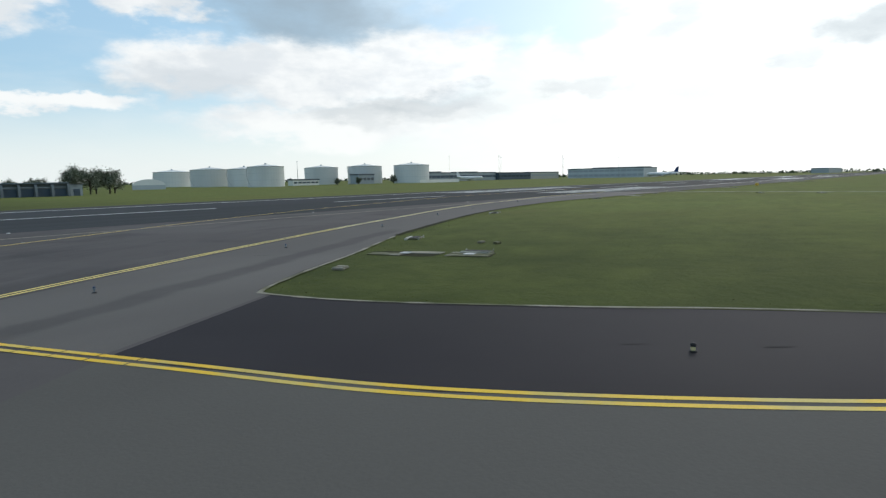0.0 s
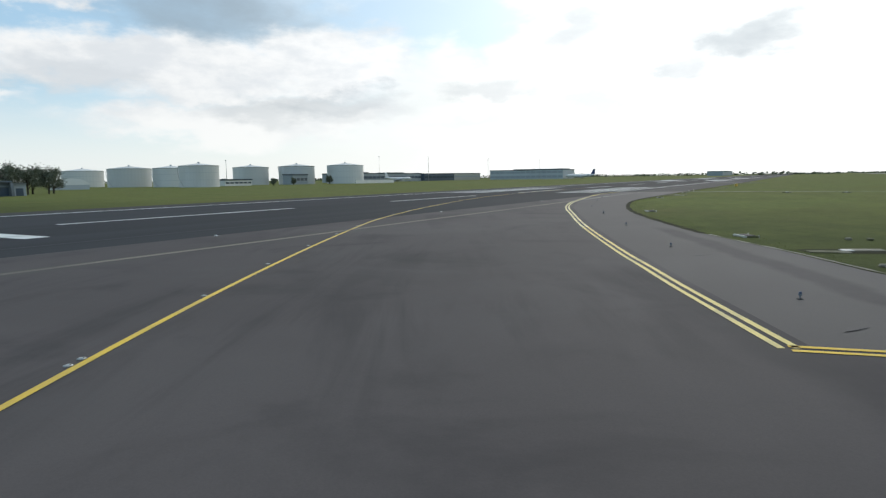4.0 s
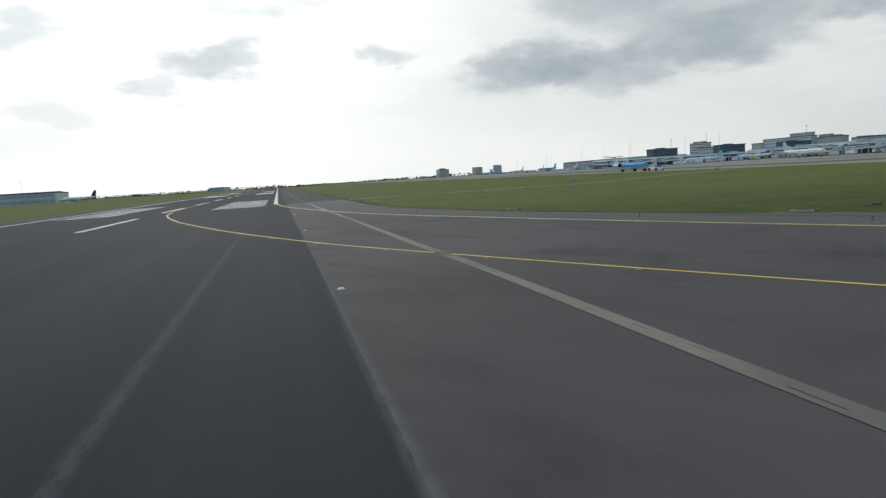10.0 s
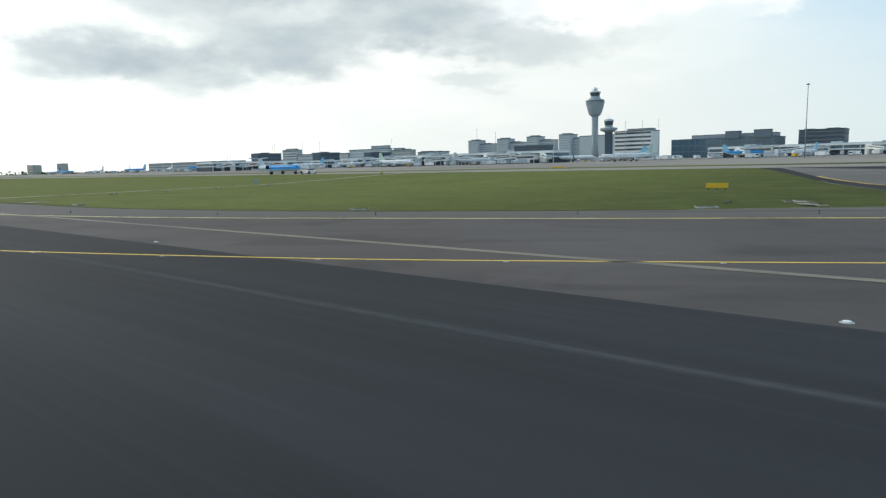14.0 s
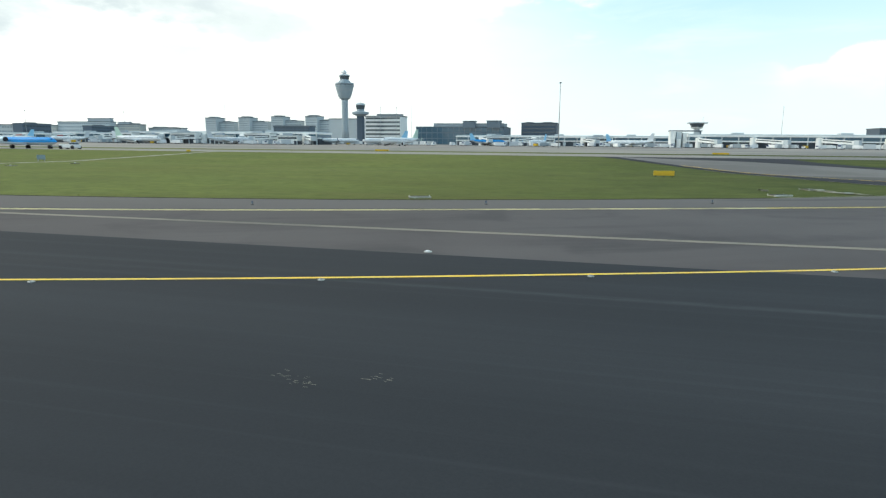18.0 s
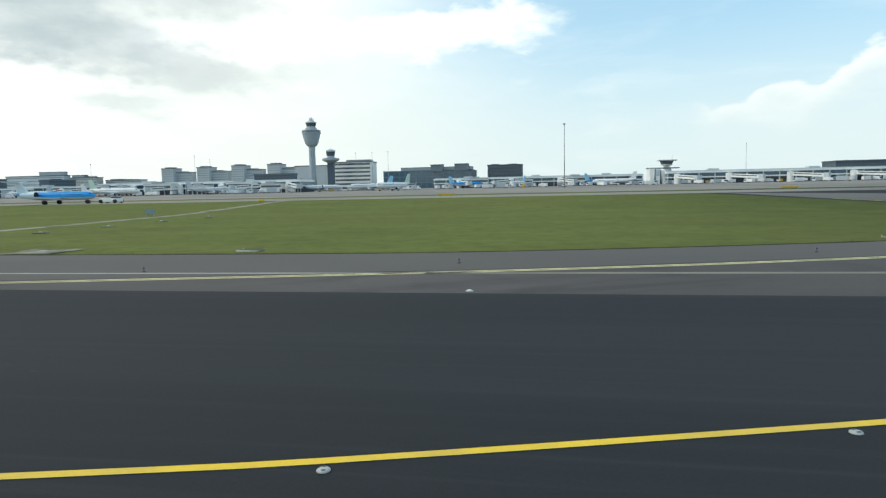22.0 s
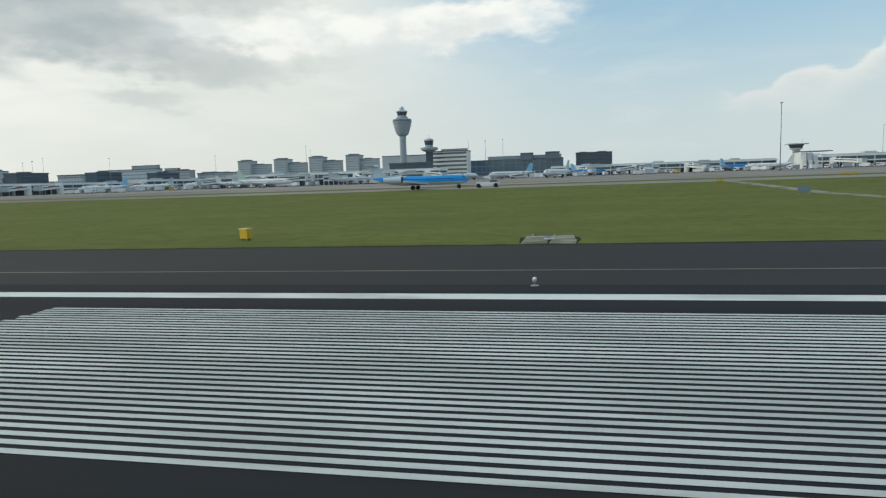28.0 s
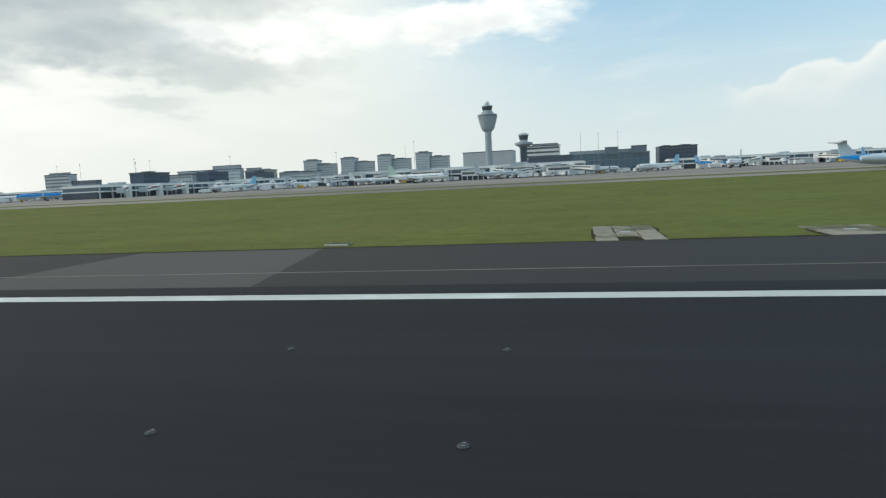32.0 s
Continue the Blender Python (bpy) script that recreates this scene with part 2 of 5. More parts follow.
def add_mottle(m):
    """Rough grass: coarse tussocks and bald, dry or lusher patches."""
    n = Nodes(m.node_tree, False)
    bsdf = [k for k in n.t.nodes if k.type == "BSDF_PRINCIPLED"][0]
    was = bsdf.inputs["Base Color"].links[0].from_socket
    pos = n.t.nodes.new("ShaderNodeNewGeometry").outputs["Position"]
    tuss = n.noise(pos, 0.7, 7, 0.65)
    wide = n.noise(n.scale(pos, (0.35, 1, 1)), 0.07, 4, 0.6)
    was = n.mix(n.math("MULTIPLY", n.ramp(tuss, 0.40, 0.75), 0.5), was, (0.050, 0.066, 0.016))
    was = n.mix(n.math("MULTIPLY", n.ramp(wide, 0.5, 0.75), 0.45), was, (0.155, 0.140, 0.050))
    # towards +x the lusher grass is painted darker for backlight and lens falloff
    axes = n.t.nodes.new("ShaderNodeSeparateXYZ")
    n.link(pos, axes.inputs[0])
    dimmed = n.math("MULTIPLY", n.ramp(axes.outputs[0], 30, 95), n.math("MULTIPLY_ADD", n.noise(pos, 0.16, 6, 0.65), 1.3, 0.05))
    was = n.mix(dimmed, was, (0.040, 0.052, 0.013))
    n.link(was, bsdf.inputs["Base Color"])
    b = n.t.nodes.new("ShaderNodeBump")
    b.inputs["Strength"].default_value, b.inputs["Distance"].default_value = 0.5, 0.14
    n.put(b.inputs["Height"], n.noise(pos, 2.2, 6, 0.65))
    n.link(b.outputs[0], bsdf.inputs["Normal"])


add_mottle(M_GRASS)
M_BLADE = surface("grass_blade", (0.140, 0.168, 0.044), 0.9, 0, 0.25, 0.8, 0.1, 9.0, 0, (1, 1, 1), (0.130, 0.130, 0.050), (0.5, 0.65), 0.05)
M_RUN = surface("runway_asphalt", (0.0300, 0.0322, 0.0360), 0.80, 0, 0.20, 0.22, 0.16, 26.0, 0.12, (0.10, 1.6, 1), (0.0396, 0.0424, 0.0470), (0.42, 0.66), 0.07)


def add_rubber(m):
    """Darkens the stretch where wheels touch down with tyre rubber in long streaks."""
    n = Nodes(m.node_tree, False)
    bsdf = [k for k in n.t.nodes if k.type == "BSDF_PRINCIPLED"][0]
    was = bsdf.inputs["Base Color"].links[0].from_socket
    pos = n.t.nodes.new("ShaderNodeNewGeometry").outputs["Position"]
    axes = n.t.nodes.new("ShaderNodeSeparateXYZ")
    n.link(pos, axes.inputs[0])
    streak = n.noise(n.scale(pos, (0.02, 1.1, 1)), 0.9, 5, 0.6)
    wear = n.math("MULTIPLY", n.ramp(axes.outputs[0], 50, -60), n.math("MULTIPLY_ADD", streak, 0.8, 0.25))
    thin = n.noise(n.vec("ADD", n.scale(pos, (0.03, 2.6, 1)), (9, 4, 0)), 1.0, 4, 0.65)
    was = n.mix(n.math("MULTIPLY", n.ramp(thin, 0.48, 0.80), 0.24), was, (0.062, 0.066, 0.073))
    n.link(n.mix(wear, was, (0.0178, 0.0189, 0.0211)), bsdf.inputs["Base Color"])


add_rubber(M_RUN)


def add_tracks(m, turn):
    """Long dark smears of rubber and oil where wheels follow the curve."""
    n = Nodes(m.node_tree, False)
    bsdf = [k for k in n.t.nodes if k.type == "BSDF_PRINCIPLED"][0]
    was = bsdf.inputs["Base Color"].links[0].from_socket
    pos = n.t.nodes.new("ShaderNodeNewGeometry").outputs["Position"]
    mp = n.t.nodes.new("ShaderNodeMapping")
    n.link(pos, mp.inputs["Vector"])
    mp.inputs["Rotation"].default_value = (0, 0, radians(turn))
    smear = n.noise(n.scale(mp.outputs[0], (0.05, 0.42, 1)), 1.0, 5, 0.6, 0.6)
    blot = n.noise(pos, 0.06, 4, 0.6)
    wear = n.math("MULTIPLY", n.ramp(smear, 0.46, 0.68), n.ramp(blot, 0.36, 0.62))
    was = n.mix(n.math("MULTIPLY", wear, 0.42), was, (0.028, 0.026, 0.028))
    cloudy = n.noise(n.vec("ADD", pos, (7, 3, 0)), 0.17, 6, 0.6, 0.5)
    was = n.mix(n.math("MULTIPLY", n.ramp(cloudy, 0.50, 0.72), 0.45), was, (0.034, 0.031, 0.033))
    was = n.mix(n.math("MULTIPLY", n.ramp(cloudy, 0.46, 0.28), 0.40), was, (0.098, 0.090, 0.088))
    n.link(was, bsdf.inputs["Base Color"])


M_SHOULDER = surface("shoulder_asphalt", (0.0330, 0.0325, 0.0332), 0.78, 0, 0.22, 0.16, 0.16, 26.0, 0.12, (0.3, 1, 1), (0.0395, 0.0388, 0.0390), (0.45, 0.65), 0.11)
M_TAXI = surface("taxiway_asphalt", (0.0860, 0.0755, 0.0740), 0.78, 0, 0.22, 0.10, 0.14, 26.0, 0.12, (1, 1, 1), (0.1050, 0.0930, 0.0910), (0.42, 0.66), 0.11)
add_tracks(M_TAXI, -28)
M_EDGE = surface("edge_asphalt", (0.110, 0.099, 0.094), 0.78, 0, 0.2, 0.12, 0.14, 26.0, 0.12, (0.5, 1, 1), (0.132, 0.120, 0.113), (0.42, 0.66), 0.11)


def add_stain(m, p, q, half, colour, strength):
    """A soft, dark track of tyre rubber along the line from p to q."""
    n = Nodes(m.node_tree, False)
    bsdf = [k for k in n.t.nodes if k.type == "BSDF_PRINCIPLED"][0]
    was = bsdf.inputs["Base Color"].links[0].from_socket
    pos = n.t.nodes.new("ShaderNodeNewGeometry").outputs["Position"]
    run = (Vector(q) - Vector(p)).normalized()
    rel = n.vec("SUBTRACT", pos, (*p, 0))
    side = n.math("ABSOLUTE", n.math("ADD", n.vec("DOT_PRODUCT", rel, (-run.y, run.x, 0)), n.math("MULTIPLY_ADD", n.noise(pos, 0.25, 4, 0.6), 1.2, -0.6)))
    along_ = n.vec("DOT_PRODUCT", rel, (run.x, run.y, 0))
    far = (Vector(q) - Vector(p)).length
    ends = n.math("MULTIPLY", n.ramp(along_, -3.0, 2.0), n.ramp(along_, far + 4.0, far - 2.0))
    wear = n.math("MULTIPLY", n.math("MULTIPLY", n.ramp(side, half, half * 0.3), ends), n.math("MULTIPLY_ADD", n.noise(pos, 0.8, 5, 0.6), 0.8, 0.6))
    n.link(n.mix(n.math("MULTIPLY", wear, strength), was, colour), bsdf.inputs["Base Color"])


for m in (M_TAXI, M_EDGE):
    add_stain(m, (77.5, 49.2), (108.5, 63.3), 0.9, (0.038, 0.035, 0.036), 0.45)
add_stain(M_TAXI, (116.0, 63.9), (98.0, 51.0), 1.8, (0.036, 0.033, 0.035), 0.45)
M_DARK = surface("dark_asphalt", (0.0215, 0.0190, 0.0235), 0.78, 0, 0.2, 0.2, 0.14, 26.0, 0.12, (1, 1, 1), (0.0275, 0.0245, 0.0290), (0.45, 0.65), 0.1)
M_WORN = surface("worn_asphalt", (0.0850, 0.0835, 0.0800), 0.78, 0, 0.18, 0.12, 0.12, 26.0, 0.12, (1, 1, 1), (0.1030, 0.1010, 0.0975), (0.45, 0.65), 0.1)


def add_band(m, y0, half, x_lo, x_hi, colour, strength):
    """A pale, scuffed joint that runs along x, soft at its edges and worn away in places."""
    n = Nodes(m.node_tree, False)
    bsdf = [k for k in n.t.nodes if k.type == "BSDF_PRINCIPLED"][0]
    was = bsdf.inputs["Base Color"].links[0].from_socket
    pos = n.t.nodes.new("ShaderNodeNewGeometry").outputs["Position"]
    axes = n.t.nodes.new("ShaderNodeSeparateXYZ")
    n.link(pos, axes.inputs[0])
    off = n.math("ABSOLUTE", n.math("SUBTRACT", n.math("ADD", axes.outputs[1], n.math("MULTIPLY", n.noise(n.scale(pos, (0.5, 0.02, 1)), 1.0, 3, 0.6), 0.12)), y0 + 0.06))
    wear = n.math("MULTIPLY", n.ramp(off, half, 0.0), n.ramp(n.noise(n.scale(pos, (0.8, 3.0, 1)), 1.6, 6, 0.7), 0.22, 0.62))
    wear = n.math("MULTIPLY", wear, n.math("MULTIPLY", n.ramp(axes.outputs[0], x_lo, x_hi), strength))
    n.link(n.mix(wear, was, colour), bsdf.inputs["Base Color"])


for y in (18.2, -18.2):
    add_band(M_RUN, y, 0.30, 38, 104, (0.105, 0.110, 0.116), 0.50)
for m in (M_RUN, M_TAXI):
    add_band(m, 22.8, 0.22, 84, 112, (0.15, 0.148, 0.145), 0.65)
M_CONC = surface("concrete", (0.165, 0.155, 0.145), 0.88, 0, 0.14, 0.12, 0.08, 14.0, 0.3, (1, 1, 1), (0.135, 0.126, 0.118), (0.45, 0.6), 0.12)
M_APRON = surface("apron_concrete", (0.255, 0.228, 0.200), 0.88, 0, 0.16, 0.02, 0.05, 3.0, 0, (1, 2, 1), (0.165, 0.152, 0.142))
M_LANE = surface("taxi_lane_concrete", (0.105, 0.098, 0.090), 0.85, 0, 0.16, 0.10, 0.08, 14.0, 0.3, (1, 1, 1), (0.085, 0.078, 0.072), (0.45, 0.65), 0.1)
# soil darkened so that it also carries the shadow line of the grass edge
M_SOIL = surface("soil_and_edge_shade", (0.036, 0.036, 0.019), 0.95, 0, 0.3, 0.7, 0.2, 8.0, 0.3, (1, 1, 1), (0.058, 0.062, 0.022), (0.5, 0.7), 0.05)
M_SHED = surface("weathered_shed_concrete", (0.16, 0.185, 0.20), 0.8, 0, 0.2, 0.3, 0.08, 2.0)
# dark colour stands in for the shade under piers and lounges
M_BASE = surface("pier_base_shade", (0.080, 0.098, 0.118), 0.6, 0, 0.4, 0.16, 0.1, 0.6, 0, (1, 1, 0.6), (0.055, 0.065, 0.080), (0.4, 0.6))
M_SLAB = surface("old_concrete", (0.27, 0.25, 0.20), 0.9, 0, 0.3, 0.9, 0.16, 12.0, 0.4, (1, 1, 1), (0.11, 0.11, 0.06))
M_YEL = surface("yellow_paint", (0.78, 0.52, 0.030), 0.42, 0, 0.16, 1.2, 0.12, 18.0, 0.1, (1, 1, 1), (0.68, 0.46, 0.05), (0.45, 0.6), 0.15)
M_YELMID = surface("dulled_yellow_paint", (0.72, 0.47, 0.035), 0.62, 0, 0.18, 1.0, 0.12, 18.0, 0.1, (1, 1, 1), (0.56, 0.43, 0.11), (0.45, 0.6), 0.18)
M_YELPALE = surface("faded_yellow_paint", (0.72, 0.57, 0.17), 0.62, 0, 0.18, 1.0, 0.12, 18.0, 0.1, (1, 1, 1), (0.56, 0.46, 0.17), (0.45, 0.6), 0.3)
M_YELOLD = surface("worn_yellow_paint", (0.74, 0.65, 0.32), 0.65, 0, 0.22, 0.8, 0.14, 16.0, 0.1, (1, 1, 1), (0.54, 0.47, 0.24), (0.45, 0.6), 0.4)
M_WHT = surface("white_paint", (0.66, 0.68, 0.66), 0.65, 0, 0.12, 0.8, 0.10, 18.0, 0.3, (0.4, 1, 1), (0.50, 0.52, 0.50))
M_STRIPE = surface("scuffed_white_paint", (0.55, 0.57, 0.555), 0.65, 0, 0.16, 0.8, 0.10, 18.0, 0.3, (0.25, 1, 1), (0.42, 0.44, 0.425))
M_WHTOLD = surface("dirty_white_paint", (0.232, 0.205, 0.165), 0.8, 0, 0.22, 0.7, 0.14, 16.0, 0.1, (0.5, 1, 1), (0.165, 0.150, 0.125), (0.45, 0.6), 0.15)
M_WHTMID = surface("greyed_white_paint", (0.36, 0.35, 0.315), 0.75, 0, 0.22, 0.7, 0.14, 16.0, 0.1, (0.5, 1, 1), (0.27, 0.26, 0.23), (0.45, 0.6), 0.2)
M_CHIP = surface("ground_off_paint", (0.068, 0.072, 0.075), 0.85, 0, 0.3, 1.2, gloss=0.05)
M_SEAM = surface("worn_seam", (0.044, 0.047, 0.051), 0.85, 0, 0.3, 1.2, gloss=0.05)
M_CRACK = surface("tar_crack", (0.040, 0.036, 0.037), 0.95, 0, 0.3, 2.0, gloss=0.05)
M_KERB = surface("whitewashed_kerb", (0.50, 0.50, 0.46), 0.8, 0, 0.25, 1.5, 0.12, 10.0, 0.2, (1, 1, 1), (0.30, 0.30, 0.26))
M_LAMPW = surface("cast_light_housing", (0.40, 0.41, 0.40), 0.5, 0.3, 0.15, 6.0)
M_LENS = glass("lamp_lens", (0.12, 0.14, 0.13), 0.08)
M_BLACK = surface("black_rubber", (0.02, 0.02, 0.022), 0.7, 0, 0.2, 3.0)
M_BLUE = surface("blue_enamel", (0.07, 0.09, 0.15), 0.45, 0, 0.15, 2.0)
M_BLUEGREY = surface("blue_grey_board", (0.22, 0.29, 0.33), 0.6, 0, 0.15, 2.0)
M_SIGN = surface("sign_yellow", (0.62, 0.40, 0.03), 0.5, 0, 0.12, 1.5)
M_TANK = surface("tank_paint", (0.64, 0.66, 0.65), 0.6, 0, 0.10, 0.06, 0.03, 1.5, 0, (1, 1, 0.3), (0.54, 0.56, 0.55))
M_STEEL = surface("galvanised_steel", (0.32, 0.33, 0.33), 0.5, 0.6, 0.15, 0.8)
# far cladding is tinted blue: distance haze put into the base colours
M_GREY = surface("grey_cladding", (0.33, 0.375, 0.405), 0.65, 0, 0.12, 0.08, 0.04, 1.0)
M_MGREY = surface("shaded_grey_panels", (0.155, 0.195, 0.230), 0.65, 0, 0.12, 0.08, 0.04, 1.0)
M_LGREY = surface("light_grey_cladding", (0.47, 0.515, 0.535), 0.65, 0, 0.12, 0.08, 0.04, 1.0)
M_WHITE = surface("white_cladding", (0.76, 0.77, 0.75), 0.6, 0, 0.10, 0.08, 0.03, 1.0)
M_BEIGE = surface("beige_concrete", (0.41, 0.415, 0.385), 0.75, 0, 0.12, 0.07, 0.04, 1.0)
M_DKBLD = surface("dark_cladding", (0.070, 0.098, 0.132), 0.55, 0, 0.18, 0.1, 0.04, 1.0)
M_REDBAR = surface("faded_red_paint", (0.42, 0.13, 0.11), 0.6, 0, 0.2, 0.1)
M_ROOF = surface("roof_felt", (0.115, 0.135, 0.152), 0.85, 0, 0.15, 0.1)
M_WIN = glass("window_glass", (0.065, 0.085, 0.100))
# window bands paled towards the walls, haze painted into their colour
M_HAZEWIN = surface("hazed_window_band", (0.185, 0.230, 0.258), 0.4, 0, 0.25, 0.3, 0.05, 1.0)
M_TEAL = glass("blue_glazing", (0.050, 0.115, 0.165))
# tower concrete takes the same blue haze tint
M_TOWER = surface("hazed_tower_concrete", (0.315, 0.370, 0.405), 0.7, 0, 0.10, 0.1, 0.04, 1.0)
M_KBLUE = surface("sky_blue_aircraft_paint", (0.022, 0.280, 0.670), 0.48, 0, 0.06, 0.3, gloss=0.2)
M_AIRW = surface("white_aircraft_paint", (0.74, 0.75, 0.75), 0.3, 0, 0.06, 0.3)
M_AIRG = surface("light_grey_aircraft_paint", (0.48, 0.52, 0.55), 0.35, 0, 0.06, 0.3)
M_GREENT = surface("pale_green_aircraft_paint", (0.47, 0.61, 0.52), 0.35, 0, 0.08, 0.3)
M_PALEW = surface("bluish_white_aircraft_paint", (0.55, 0.66, 0.74), 0.35, 0, 0.06, 0.3)
M_PALEB = surface("pale_blue_aircraft_paint", (0.28, 0.55, 0.75), 0.35, 0, 0.06, 0.3)
M_NAVY = surface("navy_aircraft_paint", (0.02, 0.05, 0.14), 0.35, 0, 0.08, 0.3)
M_BARK = surface("bark", (0.06, 0.05, 0.04), 0.9, 0, 0.3, 3.0)
# leaf colour paled and greyed to carry the haze
M_LEAF = surface("leaf_clumps", (0.150, 0.170, 0.125), 0.85, 0, 0.40, 0.6, 0.1, 4.0, gloss=0.1)
M_WOOD = surface("far_woods", (0.055, 0.075, 0.040), 0.9, 0, 0.4, 0.05, 0.1, 0.4)

# ------------------------------------------------------------------ mesh helpers


def part(name, bm, mat, parent=None, label="", smooth=False):
    me = bpy.data.meshes.new(name)
    bmesh.ops.recalc_face_normals(bm, faces=bm.faces)
    for f in bm.faces:
        f.smooth = smooth
    bm.to_mesh(me)
    bm.free()
    me.materials.append(mat)
    ob = new(name, me)
    ob.parent = parent
    if label:
        ob["label"] = label
    return ob


def raw(name, verts, faces, mat, parent=None, smooth=False):
    me = bpy.data.meshes.new(name)
    me.from_pydata(verts, [], faces)
    me.materials.append(mat)
    if smooth:
        me.polygons.foreach_set("use_smooth", [True] * len(me.polygons))
    ob = new(name, me)
    ob.parent = parent
    return ob


def thing(name, label, category, m, group="", kind=""):
    ob = new(name)
    ob.empty_display_size = 0.2
    ob.matrix_basis = m
    return tagged(ob, label, category, group, kind)


def box(bm, x0, x1, y0, y1, z0, z1):
    v = [bm.verts.new((x, y, z)) for z in (z0, z1) for x, y in ((x0, y0), (x1, y0), (x1, y1), (x0, y1))]
    for f in ((3, 2, 1, 0), (4, 5, 6, 7), (0, 1, 5, 4), (1, 2, 6, 5), (2, 3, 7, 6), (3, 0, 4, 7)):
        bm.faces.new([v[i] for i in f])
    return bm


def boxed(x0, x1, y0, y1, z0, z1, edge=0.0):
    bm = box(bmesh.new(), x0, x1, y0, y1, z0, z1)
    if edge:
        bmesh.ops.bevel(bm, geom=bm.edges[:], offset=edge, segments=2, affect="EDGES")
    return bm


def lathe(profile, n=24, cx=0.0, cy=0.0, bm=None):
    """Turns (radius, height) pairs round the upright axis; closed below and above."""
    bm = bm or bmesh.new()
    rings = []
    for r, z in profile:
        rings.append([bm.verts.new((cx + r * math.cos(2 * math.pi * i / n), cy + r * math.sin(2 * math.pi * i / n), z)) for i in range(n)])
    for a, b in zip(rings, rings[1:]):
        for i in range(n):
            bm.faces.new((a[i], a[(i + 1) % n], b[(i + 1) % n], b[i]))
    bm.faces.new(rings[0][::-1])
    bm.faces.new(rings[-1])
    return bm


def beam(p, q, r, n=6, bm=None, r2=None):
    """A round bar from p to q."""
    bm = bm or bmesh.new()
    p, q = Vector(p), Vector(q)
    turn = (q - p).to_track_quat("Z", "Y").to_matrix()
    rings = []
    for c, s in ((p, r), (q, r if r2 is None else r2)):
        rings.append([bm.verts.new(c + turn @ Vector((s * math.cos(2 * math.pi * i / n), s * math.sin(2 * math.pi * i / n), 0))) for i in range(n)])
    for i in range(n):
        bm.faces.new((rings[0][i], rings[0][(i + 1) % n], rings[1][(i + 1) % n], rings[1][i]))
    bm.faces.new(rings[0][::-1])
    bm.faces.new(rings[1])
    return bm


def smooth_line(points, step=1.5):
    """Catmull-Rom through the points, sampled every `step` metres."""
    p = [Vector((*q, 0)) for q in points]
    p = [2 * p[0] - p[1]] + p + [2 * p[-1] - p[-2]]
    out = []
    for a, b, c, d in zip(p, p[1:], p[2:], p[3:]):
        k = max(1, int((c - b).length / step))
        for i in range(k):
            t = i / k
            out.append(0.5 * (2 * b + (c - a) * t + (2 * a - 5 * b + 4 * c - d) * t * t + (3 * b - 3 * c + d - a) * t ** 3))
    return out + [p[-2]]


def level(y):
    """Height of the ground: flat round the runway, a little higher towards the terminal."""
    if y <= 95:
        return 0.0
    if y <= 140:
        return 1.2 * (y - 95) / 45
    return 1.2 + 0.5 * min(1.0, (y - 140) / 360)


def ribbon(points, width, lift, shift=0.0, broken=0.0, gap=0.0, wob=0.0):
    """Verts and faces of a painted line along the points; broken: its pieces' length, gap: the space between."""
    verts, faces, run = [], [], 0.0
    last = None
    for i, p in enumerate(points):
        d = (points[min(i + 1, len(points) - 1)] - points[max(i - 1, 0)]).normalized()
        s = Vector((-d.y, d.x, 0))
        if last is not None:
            run += (p - last).length
        last = p
        w = width / 2 * (1 + wob * (random.random() - 0.5))
        for k in (-w, w):
            q = p + s * (shift + k)
            verts.append((q.x, q.y, level(q.y) + lift))
        if i and not (broken and (run % (broken + gap)) < gap):
            j = 2 * i
            faces.append((j - 2, j, j + 1, j - 1))
    return verts, faces


def sheet(name, outline, lift, mat, label, category):
    """A piece of pavement: a flat polygon on the ground, cut where the ground bends."""
    bm = bmesh.new()
    face = bm.faces.new([bm.verts.new((x, y, 0)) for x, y in outline])
    face.normal_update()
    bmesh.ops.triangulate(bm, faces=bm.faces[:])
    for y in (95, 140, 500):
        bmesh.ops.bisect_plane(bm, geom=bm.verts[:] + bm.edges[:] + bm.faces[:], plane_co=(0, y, 0), plane_no=(0, 1, 0))
    for v in bm.verts:
        v.co.z = level(v.co.y) + lift
    bmesh.ops.recalc_face_normals(bm, faces=bm.faces)
    if bm.faces[:] and sum(f.normal.z for f in bm.faces) < 0:
        bmesh.ops.reverse_faces(bm, faces=bm.faces[:])
    me = bpy.data.meshes.new(name)
    bm.to_mesh(me)
    bm.free()
    me.materials.append(mat)
    return tagged(new(name, me), label, category, kind="structure")

# ------------------------------------------------------------------ ground and pavement
GRASS_EDGE = [(-2600, 35.4), (-400, 35.4), (-177, 35.6), (-60, 35.3), (0, 35.4), (20, 35.6), (30, 36.2), (42, 38.3), (54, 41.4), (63, 44.6), (72, 48.4),
              (80, 52.0), (88, 56.6), (94, 59.6), (97.6, 61.8), (97.9, 62.9), (97, 66.4), (94.4, 71.8), (90.6, 79), (82, 100), (74, 121), (66, 141)]
xs = [-4800, -2000, -800, -300, -100, 0, 100, 300, 800, 2000, 4800]
ys = [-4800, -2000, -800, -300, -100, 0, 95, 140, 300, 500, 900, 2000, 4800]
gv = [(x, y, level(y)) for y in ys for x in xs]
gf = [(j * len(xs) + i, j * len(xs) + i + 1, (j + 1) * len(xs) + i + 1, (j + 1) * len(xs) + i) for j in range(len(ys) - 1) for i in range(len(xs) - 1)]
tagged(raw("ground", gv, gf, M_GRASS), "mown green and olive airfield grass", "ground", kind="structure")

